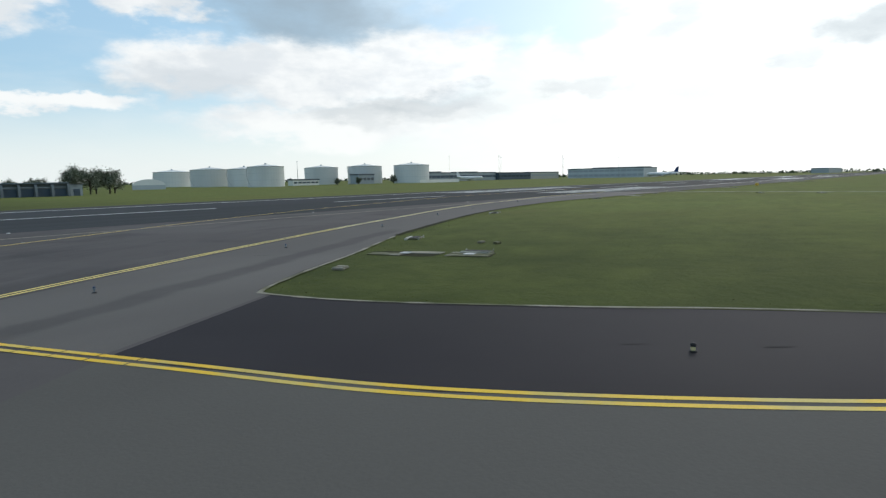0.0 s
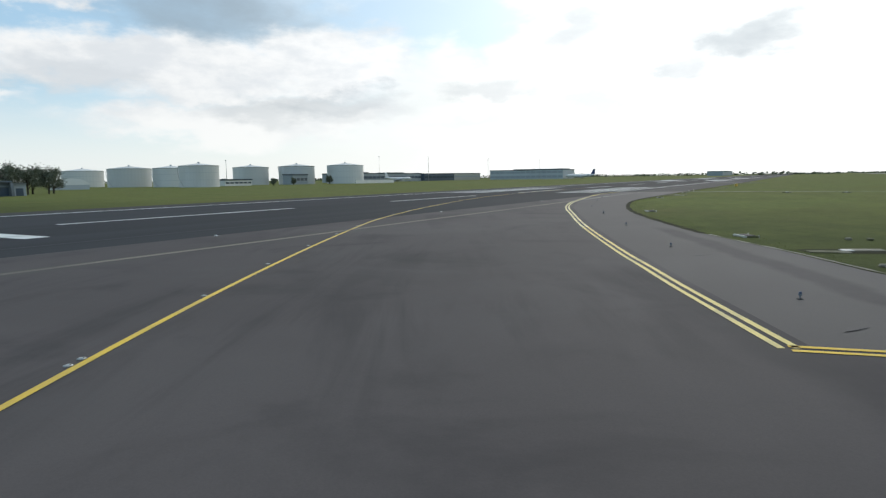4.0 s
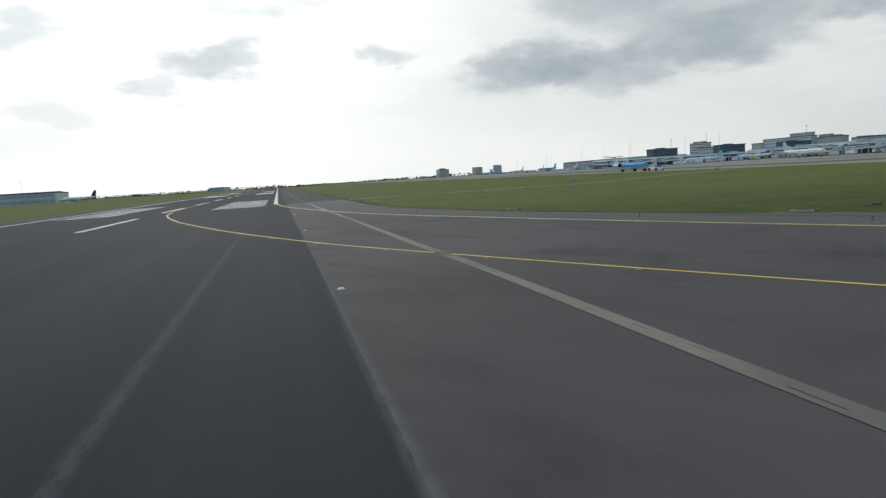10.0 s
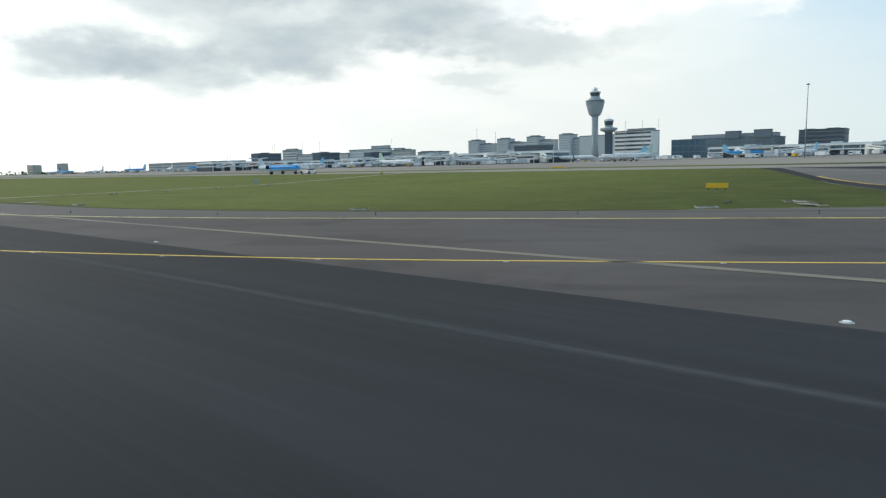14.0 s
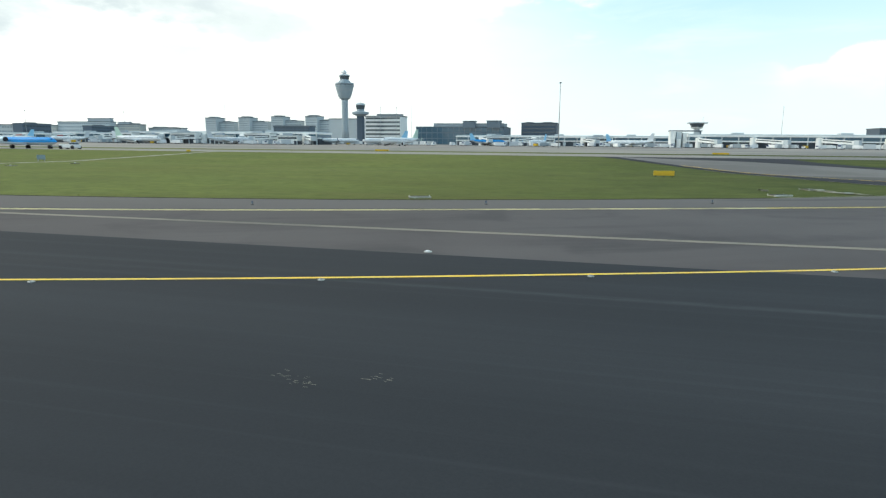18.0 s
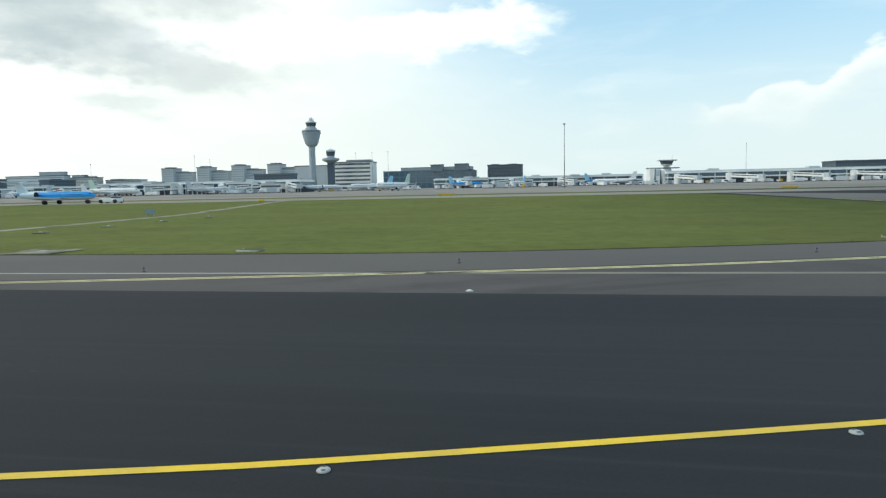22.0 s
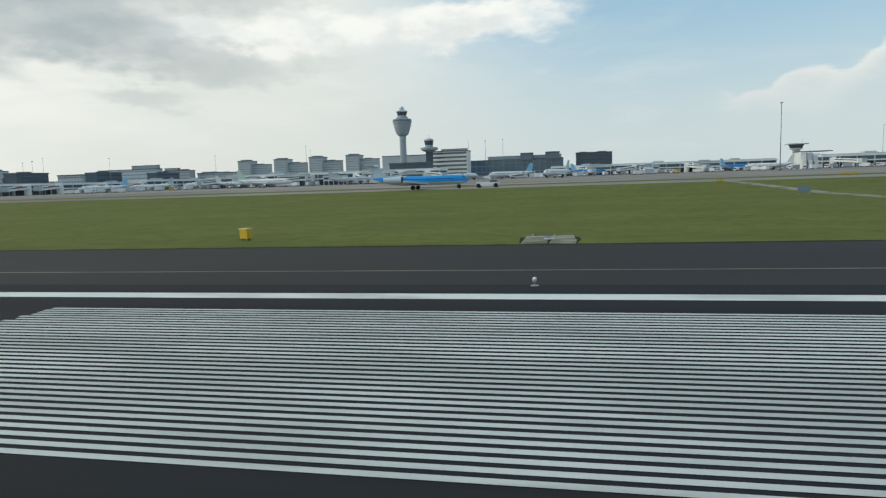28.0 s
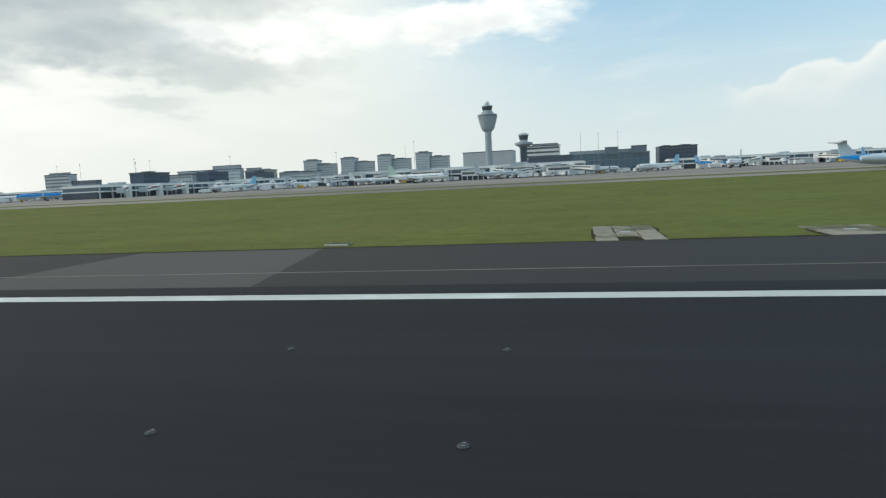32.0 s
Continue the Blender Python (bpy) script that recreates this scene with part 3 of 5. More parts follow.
sheet("runway", [(-2600, -22.8), (190, -22.8), (190, 22.8), (-2600, 22.8)], 0.020, M_RUN, "dark grey asphalt runway with rubber streaks", "runway")
sheet("pavement_shoulder_south", [(-2600, -31), (190, -31), (190, -22.8), (-2600, -22.8)], 0.018, M_SHOULDER, "dark asphalt runway shoulder", "shoulder")
tedge = [p for p in GRASS_EDGE if -50 < p[0]]
sheet("taxiway", [(-18.8, 22.8), (230, 22.8), (230, 100), (112, 100), (114.5, 90), (116, 84), (109.5, 69.0), (104.4, 66.0)] + [p for p in tedge if p[1] < 63][::-1] + [(-23.2, 35.3), (-20.0, 26.3)],
      0.018, M_TAXI, "brownish grey taxiway asphalt", "taxiway")
sheet("pavement_taxi_edge", [(-18.6, 22.95), (-6, 22.95), (2.3, 23.6), (18.4, 26.3), (35.5, 29.7), (50, 33.8), (63, 38.7), (76.5, 44.0), (88, 48.9), (96.4, 52.75), (106.9, 57.7), (105.9, 61.6), (104.45, 65.8), (98.0, 62.75)] + [(x, y - 0.08) for x, y in tedge if x < 97.8 and y < 62][::-1] + [(-23.0, 35.2), (-19.9, 26.3)],
      0.0225, M_EDGE, "paler grey asphalt strip outside the taxiway edge line", "shoulder")
sheet("pavement_shoulder_north", [(-169.0, 22.8), (-18.8, 22.8), (-20.0, 26.3), (-23.2, 35.3), (-60, 35.3), (-171.4, 35.6)], 0.018, M_SHOULDER, "dark asphalt runway shoulder", "shoulder")
sheet("pavement_shoulder_far", [(-2600, 22.8), (-183.6, 22.8), (-183.2, 35.6), (-2600, 35.4)], 0.018, M_SHOULDER, "dark asphalt runway shoulder", "shoulder")
sheet("pavement_exit", [(-183.6, 22.8), (-169.0, 22.8), (-171.4, 35.6), (-183.2, 35.6)], 0.018, M_WORN, "paler worn asphalt at a runway exit", "shoulder")
sheet("pavement_dark_corner", [(97.9, 62.9), (104.4, 66.0), (104.0, 67.8), (102.1, 73.2), (98.5, 79.2), (95.5, 82.7), (89.5, 91.5), (84, 101.5), (79.5, 112), (74.5, 126.5), (70, 139), (66.5, 139), (74, 121), (82, 100), (90.6, 79), (94.4, 71.8), (97, 66.4)],
      0.022, M_DARK, "dark asphalt taxiway shoulder", "shoulder")
sheet("pavement_far_corner", [(112, 100), (107, 108.3), (100.8, 116.7), (92, 126.5), (78, 134), (70, 139), (102, 139), (104, 126), (108, 115), (116, 104), (116, 100)],
      0.023, M_DARK, "dark asphalt shoulder on the far side of the taxi lane", "shoulder")
sheet("pavement_taxi_lane", [(104.4, 66.0), (109.5, 69.0), (116, 84), (114.5, 90), (90.4, 90), (95.5, 82.7), (98.5, 79.2), (102.1, 73.2), (104.0, 67.8)],
      0.022, M_LANE, "grey worn taxiway surface", "taxiway")
sheet("pavement_taxi_lane_far", [(90.4, 90), (114.5, 90), (112, 100), (107, 108.3), (100.8, 116.7), (92, 126.5), (78, 134), (70, 139), (74.5, 126.5), (79.5, 112), (84, 101.5), (89.5, 91.5)],
      0.022, M_CONC, "pale concrete taxi lane leading to the apron", "taxiway")
sheet("apron_taxiway", [(-1400, 139), (-300, 139), (66, 139), (97, 139), (320, 139), (320, 166), (-1400, 166)], 0.028, M_APRON, "tan concrete taxiway beyond the grass", "taxiway")
sheet("apron", [(-1600, 186), (420, 186), (420, 1100), (-1600, 1100)], 0.028, M_APRON, "tan concrete apron in front of the terminal", "apron")
sheet("pavement_path", [(-22.8, 35.2), (-17.8, 35.2), (-20.6, 46), (-21.2, 70), (-24.0, 139), (-26.4, 139), (-23.6, 70), (-22.8, 46)], 0.022, M_SLAB, "pale concrete service path across the grass", "path")


def mark(name, points, width, lift, mat, label, **more):
    v, f = ribbon(points, width, lift, **more)
    return tagged(raw(name, v, f, mat), label, "marking", kind="structure")


# lines that follow curves
LEAD = [(150, 67), (132, 55.5), (118.2, 46.8), (108.4, 40.9), (97, 34.6), (86.2, 29.0), (76.3, 24.2), (65.7, 20.0), (57, 16.9), (47.8, 14.0), (34, 9.9), (28, 8.4), (11.7, 4.8), (-4, 2.5), (-30, 0.6), (-60, 0.25)]
lead = smooth_line(LEAD)
mark("marking_lead_on_line", lead, 0.19, 0.030, M_YEL, "yellow lead-on line curving to the runway", wob=0.08)
EDGE2 = [(107.15, 57.25), (100.2, 53.85), (96.4, 52.1), (90.6, 49.4), (76.5, 43.3), (63, 38.0), (50, 33.1), (35.5, 29.0), (18.4, 25.6), (2.3, 22.9), (-11.3, 21.5), (-22.4, 21.05)]
edge2 = smooth_line(EDGE2)
worn, faded = [min(i for i, p in enumerate(edge2) if p.x < x) for x in (79, 11)]
for s in (-0.17, 0.17):
    mark("marking_taxiway_edge", edge2[:worn + 1], 0.17, 0.030, M_YELPALE, "faded double yellow taxiway edge line", shift=s, wob=0.1)
    mark("marking_taxiway_edge", edge2[worn:faded + 1], 0.18, 0.030, M_YELOLD, "worn double yellow taxiway edge line", shift=s, wob=0.1)
    mark("marking_taxiway_edge", edge2[faded:], 0.18, 0.030, M_YELPALE, "faded double yellow taxiway edge line", shift=s, wob=0.1)
EDGE3 = [(107.15, 57.25), (106.1, 61.3), (104.0, 67.8), (102.1, 73.2), (98.6, 79.2), (95.6, 82.7), (89.6, 91.5), (84.1, 101.5), (80, 111)]
edge3 = smooth_line(EDGE3, 0.02)
cuts = [57.0, 61.61, 62.71, 63.75, 64.80, 65.82, 66.89, 120.0]
for lo, hi in zip(cuts, cuts[1:]):
    length = [p for p in edge3 if lo + 0.012 < p.y < hi - 0.012]
    for s in (-0.17, 0.17):
        mark("marking_taxiway_edge", length[:-1:12] + length[-1:], 0.17, 0.030, M_YELMID, "double yellow taxiway edge line in short lengths", shift=s)
grey_line = smooth_line([(150, 29.6), (112, 29.1), (92, 28.95), (80, 28.62), (60, 28.3), (40, 27.9), (30, 27.75)], 3)
mark("marking_old_edge_line", grey_line, 0.52, 0.030, M_WHTOLD, "dirty off-white former runway edge line", wob=0.05)
mark("marking_old_edge_line", smooth_line([(30, 27.75), (8.4, 27.2), (-7.9, 27.1)], 3), 0.30, 0.030, M_WHTMID, "dirty off-white former runway edge line", wob=0.25)
for a, b in ((-13.4, -16.9), (-18.9, -19.9)):
    mark("marking_old_edge_line", [Vector((a, 27.0, 0)), Vector((b, 26.95, 0))], 0.26, 0.030, M_WHTMID, "short worn length of the former runway edge line")
thin_line = smooth_line([(-22.0, 26.8), (-33, 26.4), (-72, 26.0), (-120, 26.0), (-176, 26.2), (-400, 26.2)], 3)
mark("marking_faint_line", thin_line, 0.16, 0.030, M_WHTOLD, "thin faint shoulder line", wob=0.3)
for a, b in ((0.0, 1.12), (1.16, 2.2)):
    mark("marking_yellow_dash", [Vector((113.04 + 0.733 * u, 26.94 + 0.68 * u, 0)) for u in (a, b)], 0.17, 0.034, M_YEL, "short yellow dash on the old paving")


mark("marking_faint_seam", smooth_line([(4.4, 17.0), (6.0, 13.9), (7.1, 11.8), (9.0, 8.4), (10.4, 5.8)], 0.6), 0.03, 0.026, M_SEAM, "thin faint seam across the runway", broken=1.3, gap=0.4, wob=0.9)
# dark ribbon: soil plus the painted shadow where the grass begins
soil = smooth_line([p for p in GRASS_EDGE if -1000 < p[0] and p[0] < 88 and p[1] < 60], 0.8)
mark("marking_verge_soil_shade", soil, 0.50, 0.024, M_SOIL, "dark strip of soil and painted shadow at the edge of the grass", wob=0.6)
kerb = smooth_line([(80.6, 52.4), (85, 54.9), (88.6, 57.0), (94, 59.8), (97.5, 61.9), (97.9, 62.9), (97, 66.4), (94.4, 71.8), (90.6, 79), (82, 100)], 0.5)
mark("marking_verge_kerb", kerb, 0.17, 0.040, M_SLAB, "pale worn concrete edging along the grass", wob=0.7)


def bar(name, x0, x1, y0, y1, mat, parent, lift=0.030):
    v = [(x0, y0, lift), (x1, y0, lift), (x1, y1, lift), (x0, y1, lift)]
    return raw(name, v, [(0, 1, 2, 3)], mat, parent)


tagged(raw("marking_runway_edge_north", [(-2600, 20.20, .03), (-22.4, 20.20, .03), (-22.4, 21.08, .03), (-2600, 21.08, .03)], [(0, 1, 2, 3)], M_WHT), "white runway edge line", "marking", kind="structure")
tagged(raw("marking_runway_edge_south", [(-2600, -21.9, .03), (190, -21.9, .03), (190, -21.0, .03), (-2600, -21.0, .03)], [(0, 1, 2, 3)], M_WHT), "white runway edge line", "marking", kind="structure")
x = 143.0
while x > -900:
    if not -20 < x - 30 < -10:
        tagged(bar("marking_centre_dash", x - 30, x, -0.75, 0.15, M_WHT, None), "white runway centreline dash", "marking", "centreline dashes", "structure")
    x -= 52.4
tagged(bar("marking_threshold_bar", 98.0, 99.8, -12.2, 12.4, M_WHT, None), "white threshold bar across the runway", "marking", kind="structure")
# touchdown blocks made of thin stripes
for side, y0 in (("north", 8.80), ("south", -18.55)):
    block = new("marking_touchdown_" + side)
    tagged(block, "white touchdown block of thin parallel stripes", "marking", kind="structure")
    for i in range(34):
        y = y0 + 0.288 * i
        a, b = (random.random() - 0.5) * 0.25, (random.random() - 0.5) * 0.25
        bar("stripe", -73.4 + a, -12.1 + b, y, y + 0.155, M_STRIPE, block)
for a, b in ((-310, -250), (-460, -400)):
    for y0 in (9.0, -18.5):
        for k in range(3):
            tagged(bar("marking_touchdown_bar", a, b, y0 + 3.4 * k, y0 + 3.4 * k + 2.6, M_WHT, None), "white touchdown bar", "marking", "touchdown bars", "structure")
# cracks in the old line, scuffs of paint, tar patches
rng = random.Random(5)
verts, faces = [], []
for i in range(34):
    cx = 40 + i * 2.4 + rng.uniform(-0.3, 0.3)
    cy = 28.98 + (cx - 100) * 0.012 + rng.uniform(-0.12, 0.12)
    w, l = rng.uniform(0.006, 0.014), rng.uniform(0.2, 0.6)
    j = len(verts)
    verts += [(cx - l, cy - w, .034), (cx + l, cy - w * 0.4, .034), (cx + l, cy + w, .034), (cx - l, cy + w, .034)]
    faces.append((j, j + 1, j + 2, j + 3))
tagged(raw("paint_cracks", verts, faces, M_CRACK), "short dark cracks in the old painted line", "cracks", kind="stuff")
verts, faces = [], []
for cx, cy, n in ((63.8, 11.5, 9), (64.15, 11.25, 16), (65.28, 11.7, 12), (-92.9, 10.0, 5)):
    for i in range(n):
        px, py = cx + rng.gauss(0, 0.16), cy + rng.gauss(0, 0.08)
        a, l, w = rng.uniform(-0.5, 0.5), rng.uniform(0.015, 0.05), rng.uniform(0.004, 0.012)
        c, s_ = math.cos(a), math.sin(a)
        j = len(verts)
        verts += [(px + c * u - s_ * v, py + s_ * u + c * v, .032) for u, v in ((-l, -w), (l, -w * 0.5), (l, w), (-l, w * 0.6))]
        faces.append((j, j + 1, j + 2, j + 3))
tagged(raw("paint_scuffs", verts, faces, M_WHTOLD), "scraps and scuffs of worn white paint", "scuffs", kind="stuff")
verts, faces = [], []
for line, step in ((((8.1, 15.7), (11.6, 12.5), (13.8, 10.4), (15.9, 8.6)), 0.36), (((12.9, 14.7), (17.2, 12.5), (20.0, 11.0), (22.6, 9.7)), 0.46), (((18.4, 14.8), (21.2, 13.9), (24.5, 12.8)), 0.75)):
    for p in smooth_line(line, step):
        px, py = p.x + rng.gauss(0, 0.16), p.y + rng.gauss(0, 0.06)
        l, w = rng.uniform(0.05, 0.20), rng.uniform(0.012, 0.03)
        j = len(verts)
        verts += [(px - l, py - w, .032), (px + l * 0.9, py - w * 0.6, .032), (px + l, py + w, .032), (px - l * 0.8, py + w * 0.7, .032)]
        faces.append((j, j + 1, j + 2, j + 3))
tagged(raw("paint_chips", verts, faces, M_CHIP), "rows of faint chips left by ground-off painted lines", "scuffs", kind="stuff")
for i, (cx, cy, a, l) in enumerate(((104.7, 58.6, 2.5, 0.5), (91.5, 53.5, 2.5, 0.6), (100.6, 67.0, 2.3, 0.35), (100.2, 68.7, 2.3, 0.3), (99.7, 69.8, 2.3, 0.3), (97.2, 74.8, 2.2, 0.3), (95.7, 77.4, 2.2, 0.4), (20.25, 27.63, 0.0, 0.42))):
    c, s_ = math.cos(a), math.sin(a)
    o = raw("tar_patch", [(cx + c * u - s_ * v, cy + s_ * u + c * v, level(cy) + .032) for u, v in ((-l, -.01), (-l * .3, -.04), (l * .4, -.01), (l, .01), (l * .5, .03), (-l * .2, .01), (-l * .8, .03))], [(0, 1, 2, 3, 4, 5, 6)], M_CRACK)
    tagged(o, "dark tar repair patch in the asphalt", "patch", "tar patches")

# ------------------------------------------------------------------ lights set in and on the pavement


def flush_light(m, label, group, cast=None):
    t = thing("flush_light", label, "airfield light", m, group)
    part("housing", lathe([(0.095, 0), (0.095, 0.012), (0.075, 0.028), (0.045, 0.033)], 16), cast or M_LAMPW, t, smooth=False)
    for s in (-1, 1):
        part("lens", boxed(-0.03, 0.03, s * 0.05 - 0.012, s * 0.05 + 0.012, 0.012, 0.04), M_LENS, t)
    part("bolt_ring", lathe([(0.09, 0.012), (0.09, 0.018), (0.08, 0.019)], 12), M_STEEL, t)
    return t


def runway_light(m, label, group):
    t = thing("runway_edge_light", label, "airfield light", m, group)
    part("base_plate", lathe([(0.15, 0), (0.15, 0.015), (0.12, 0.024)], 14), M_LAMPW, t)
    part("cap", lathe([(0.09, 0.024), (0.09, 0.045), (0.05, 0.056)], 14), M_AIRW, t)
    part("lens", boxed(-0.094, 0.094, -0.025, 0.025, 0.026, 0.042), M_LENS, t)
    return t


def along(line, dist):
    """The point at a distance along a line, and the heading there."""
    for p, q in zip(line, line[1:]):
        step = (q - p).length
        if dist <= step:
            break
        dist -= step
    d = (q - p).normalized()
    return p + d * dist, d


def reach(line, x, y):
    i = min(range(len(line)), key=lambda i: (line[i] - Vector((x, y, 0))).length)
    d = (line[i + 1] - line[i]).normalized()
    return sum((q - p).length for p, q in zip(line[:i], line[1:i + 1])) + (Vector((x, y, 0)) - line[i]).dot(d)


first, last = reach(lead, 108.45, 40.85), reach(lead, 54.1, 15.9)
gap = (last - first) / 8
places = []
for k in range(-5, 18):
    p, d = along(lead, first + gap * k + (0.1 * max(0, k - 8)))
    s_ = Vector((d.y, -d.x, 0))
    if s_.y > 0:
        s_ = -s_
    for i in range(2 if k == -1 else 1):
        w = p + s_ * (0.20 if k < 1 else 0.30) + d * (0.50 * (i - 0.5) + 0.15 if k == -1 else 0)
        places.append(pose(w.x, w.y, 0.026, 0, 0, math.degrees(math.atan2(d.y, d.x))))
f0 = flush_light(places[0], "pale round light set in the asphalt beside the yellow line", "lead-on lights")
for m in places[1:]:
    copy_thing(f0, m)
places = [pose(32.5 + 30.3 * i, y, 0.022) for i in range(-14, 4) for y in (23.2, -23.2) if y < 0 or i > -2]
r0 = runway_light(places[0], "low white runway edge light flush in the pavement", "runway edge lights")
for m in places[1:]:
    copy_thing(r0, m)
z0 = flush_light(pose(-158.6, 9.8, 0.022), "pale square-looking light set in the runway asphalt", "touchdown lights", M_CHIP)
for x, y in ((-163.5, 9.8), (-158.5, 14.6), (-163.4, 14.5)):
    copy_thing(z0, pose(x, y, 0.022))


def edge_lamp(m):
    t = thing("taxiway_edge_lamp", "small grey taxiway edge lamp with a blue glass", "airfield light", m, "taxiway edge lamps")
    part("foot", lathe([(0.09, 0), (0.09, 0.02), (0.03, 0.04)], 12), M_BLACK, t)
    part("stem", lathe([(0.02, 0.03), (0.02, 0.12)], 8), M_MGREY, t)
    part("head", lathe([(0.03, 0.11), (0.055, 0.13), (0.055, 0.16), (0.04, 0.17)], 12), M_MGREY, t)
    part("globe", lathe([(0.04, 0.17), (0.048, 0.205), (0.03, 0.23), (0.01, 0.236)], 12), M_BLUE, t, smooth=True)
    return t


t = thing("runway_edge_lamp", "small raised runway edge lamp with a clear glass on the shoulder", "airfield light", pose(-58.5, 22.62, 0.022))
part("base_plate", lathe([(0.14, 0), (0.14, 0.015), (0.05, 0.03)], 14), M_LAMPW, t)
part("stem", lathe([(0.03, 0.03), (0.03, 0.13)], 10), M_MGREY, t)
part("collar", lathe([(0.045, 0.12), (0.075, 0.14), (0.075, 0.18)], 14), M_LAMPW, t)
part("globe", lathe([(0.065, 0.18), (0.075, 0.23), (0.05, 0.28), (0.01, 0.29)], 14), M_AIRW, t, smooth=True)
e0 = edge_lamp(pose(101.1, 57.4, 0.02))
for x, y in ((88.6, 51.6), (75.2, 46.1), (61.5, 40.6), (48.5, 35.6), (31, 31.2), (16.6, 27.9), (2.7, 25.6)):
    copy_thing(e0, pose(x, y, 0.02))
t = thing("marker_light", "yellow and black striped marker light standing on the dark shoulder", "airfield light", pose(97.1, 76.0, level(76) + 0.02))
part("foot", lathe([(0.08, 0), (0.08, 0.03), (0.05, 0.04)], 12), M_BLACK, t)
part("stem", lathe([(0.05, 0.03), (0.05, 0.12)], 12), M_YELOLD, t)
part("head", lathe([(0.06, 0.12), (0.06, 0.17), (0.03, 0.2)], 12), M_BLACK, t)

# ------------------------------------------------------------------ things in the grass


def drain_box(x, y, w=1.9, a=0.0, label="low white concrete inlet box at the grass edge"):
    t = thing("inlet_box", label, "inlet box", pose(x, y, level(y), 0, 0, a), "inlet boxes")
    part("curb", boxed(-w / 2, w / 2, -0.10, 0.10, 0, 0.11, 0.02), M_KERB, t)
    part("slab", boxed(-w / 2, w / 2, 0.12, 0.75, 0, 0.09, 0.02), M_SLAB, t)
    part("grate", boxed(-w / 2 + 0.12, w / 2 - 0.12, 0.2, 0.65, 0.09, 0.12), M_BLACK, t)
    for s in (-1, 1):
        part("peg", lathe([(0.03, 0), (0.03, 0.14), (0.02, 0.16)], 8, s * (w / 2 - 0.05), 0.8), M_KERB, t)
    return t


for x, y, a in ((81.3, 54.2, 28), (56.4, 43.6, 22), (17.2, 37.0, 0), (-10.2, 36.5, 0), (-171.1, 36.8, 0)):
    drain_box(x, y, 1.5, a)


def pad(x, y, w, d, a=0.0, label="broken concrete pad sunk in the grass beside the pavement"):
    t = thing("concrete_pad", label, "pad", pose(x, y, level(y), 0, 0, a), "concrete pads")
    n = 18
    ring = [(w * 0.56 * math.copysign(abs(math.cos(u)) ** 0.5, math.cos(u)) * rng.uniform(0.9, 1.1), d / 2 + d * 0.52 * math.copysign(abs(math.sin(u)) ** 0.5, math.sin(u)) * rng.uniform(0.9, 1.1), 0.012) for u in (2 * math.pi * i / n for i in range(n))]
    raw("soil", ring, [tuple(range(n))], M_SOIL, t)
    nx, ny = max(2, int(w / 1.1)), max(2, int(d / 1.6))
    for i in range(nx):
        for j in range(ny):
            if rng.random() < 0.05:
                continue
            x0, y0 = -w / 2 + w / nx * i, d / ny * j
            slab = part("slab", boxed(0.03, w / nx - 0.02 - 0.04 * rng.random(), 0.03, d / ny - 0.02 - 0.05 * rng.random(), 0, 0.035 + 0.02 * rng.random(), 0.012), M_SLAB, t)
            slab.matrix_basis = pose(x0, y0, 0, 0, 0, rng.uniform(-3, 3))
    part("cover", boxed(-0.3, 0.3, d * 0.5 - 0.25, d * 0.5 + 0.25, 0.04, 0.075, 0.01), M_LAMPW, t, "pale metal manhole cover")
    return t


pad(2.6, 35.7, 3.8, 3.4)
pad(-154.2, 35.4, 3.7, 9.0)
pad(-143.0, 35.4, 3.6, 5.2)
pad(-58.5, 35.5, 3.0, 4.6)
drain_box(-58.9, 39.2, 1.4)
pad(87.7, 57.5, 1.7, 3.6, 17, "strip of bare weathered concrete leading into the grass")
pad(86.3, 61.2, 1.5, 2.2, 17, "pale concrete slab round an inlet in the grass")
drain_box(85.5, 62.2, 1.5, 107, "white kerbed inlet box with round end posts in the grass")
for x, y in ((81.2, 59.6), (81.1, 60.6), (92.8, 60.5), (92.4, 60.3)):
    t = thing("concrete_lump", "small pale lump of concrete lying in the grass", "stone", pose(x, y, 0, 0, 0, 40 * x), "concrete lumps")
    part("lump", boxed(-0.28, 0.28, -0.16, 0.16, 0, 0.12, 0.05), M_SLAB, t)
for y in (54.6, 64.1, 73.8, 85.0):
    t = thing("concrete_footing", "weathered concrete footing with a low cap in the grass", "footing", pose(-13.1, y, level(y), 0, 0, y), "concrete footings")
    part("footing", boxed(-0.7, 0.7, -0.35, 0.35, 0, 0.10, 0.03), M_SLAB, t)
    part("cap", lathe([(0.16, 0.10), (0.16, 0.17), (0.08, 0.2)], 10), M_LAMPW, t)
for x, y in ((-23.6, 36.6), (-17.5, 36.6)):
    t = thing("marker_post", "small white marker post where the path meets the pavement", "post", pose(x, y, 0), "path marker posts")
    part("post", lathe([(0.05, 0), (0.05, 0.42), (0.03, 0.46)], 8), M_KERB, t)
    part("band", lathe([(0.056, 0.28), (0.056, 0.36)], 8), M_YELOLD, t)
t = thing("distance_sign", "yellow boxed airfield sign with a pale top on two legs", "sign", pose(-78.75, 40.3, 0, 0, 0, -24))
part("panel", boxed(-0.42, 0.42, -0.2, 0.2, 0.12, 0.74, 0.03), M_SIGN, t)
part("top", boxed(-0.45, 0.45, -0.23, 0.23, 0.74, 0.82, 0.02), M_YELOLD, t)
for s in (-0.32, 0.32):
    part("leg", boxed(s - 0.04, s + 0.04, -0.04, 0.04, 0, 0.14), M_BLACK, t)


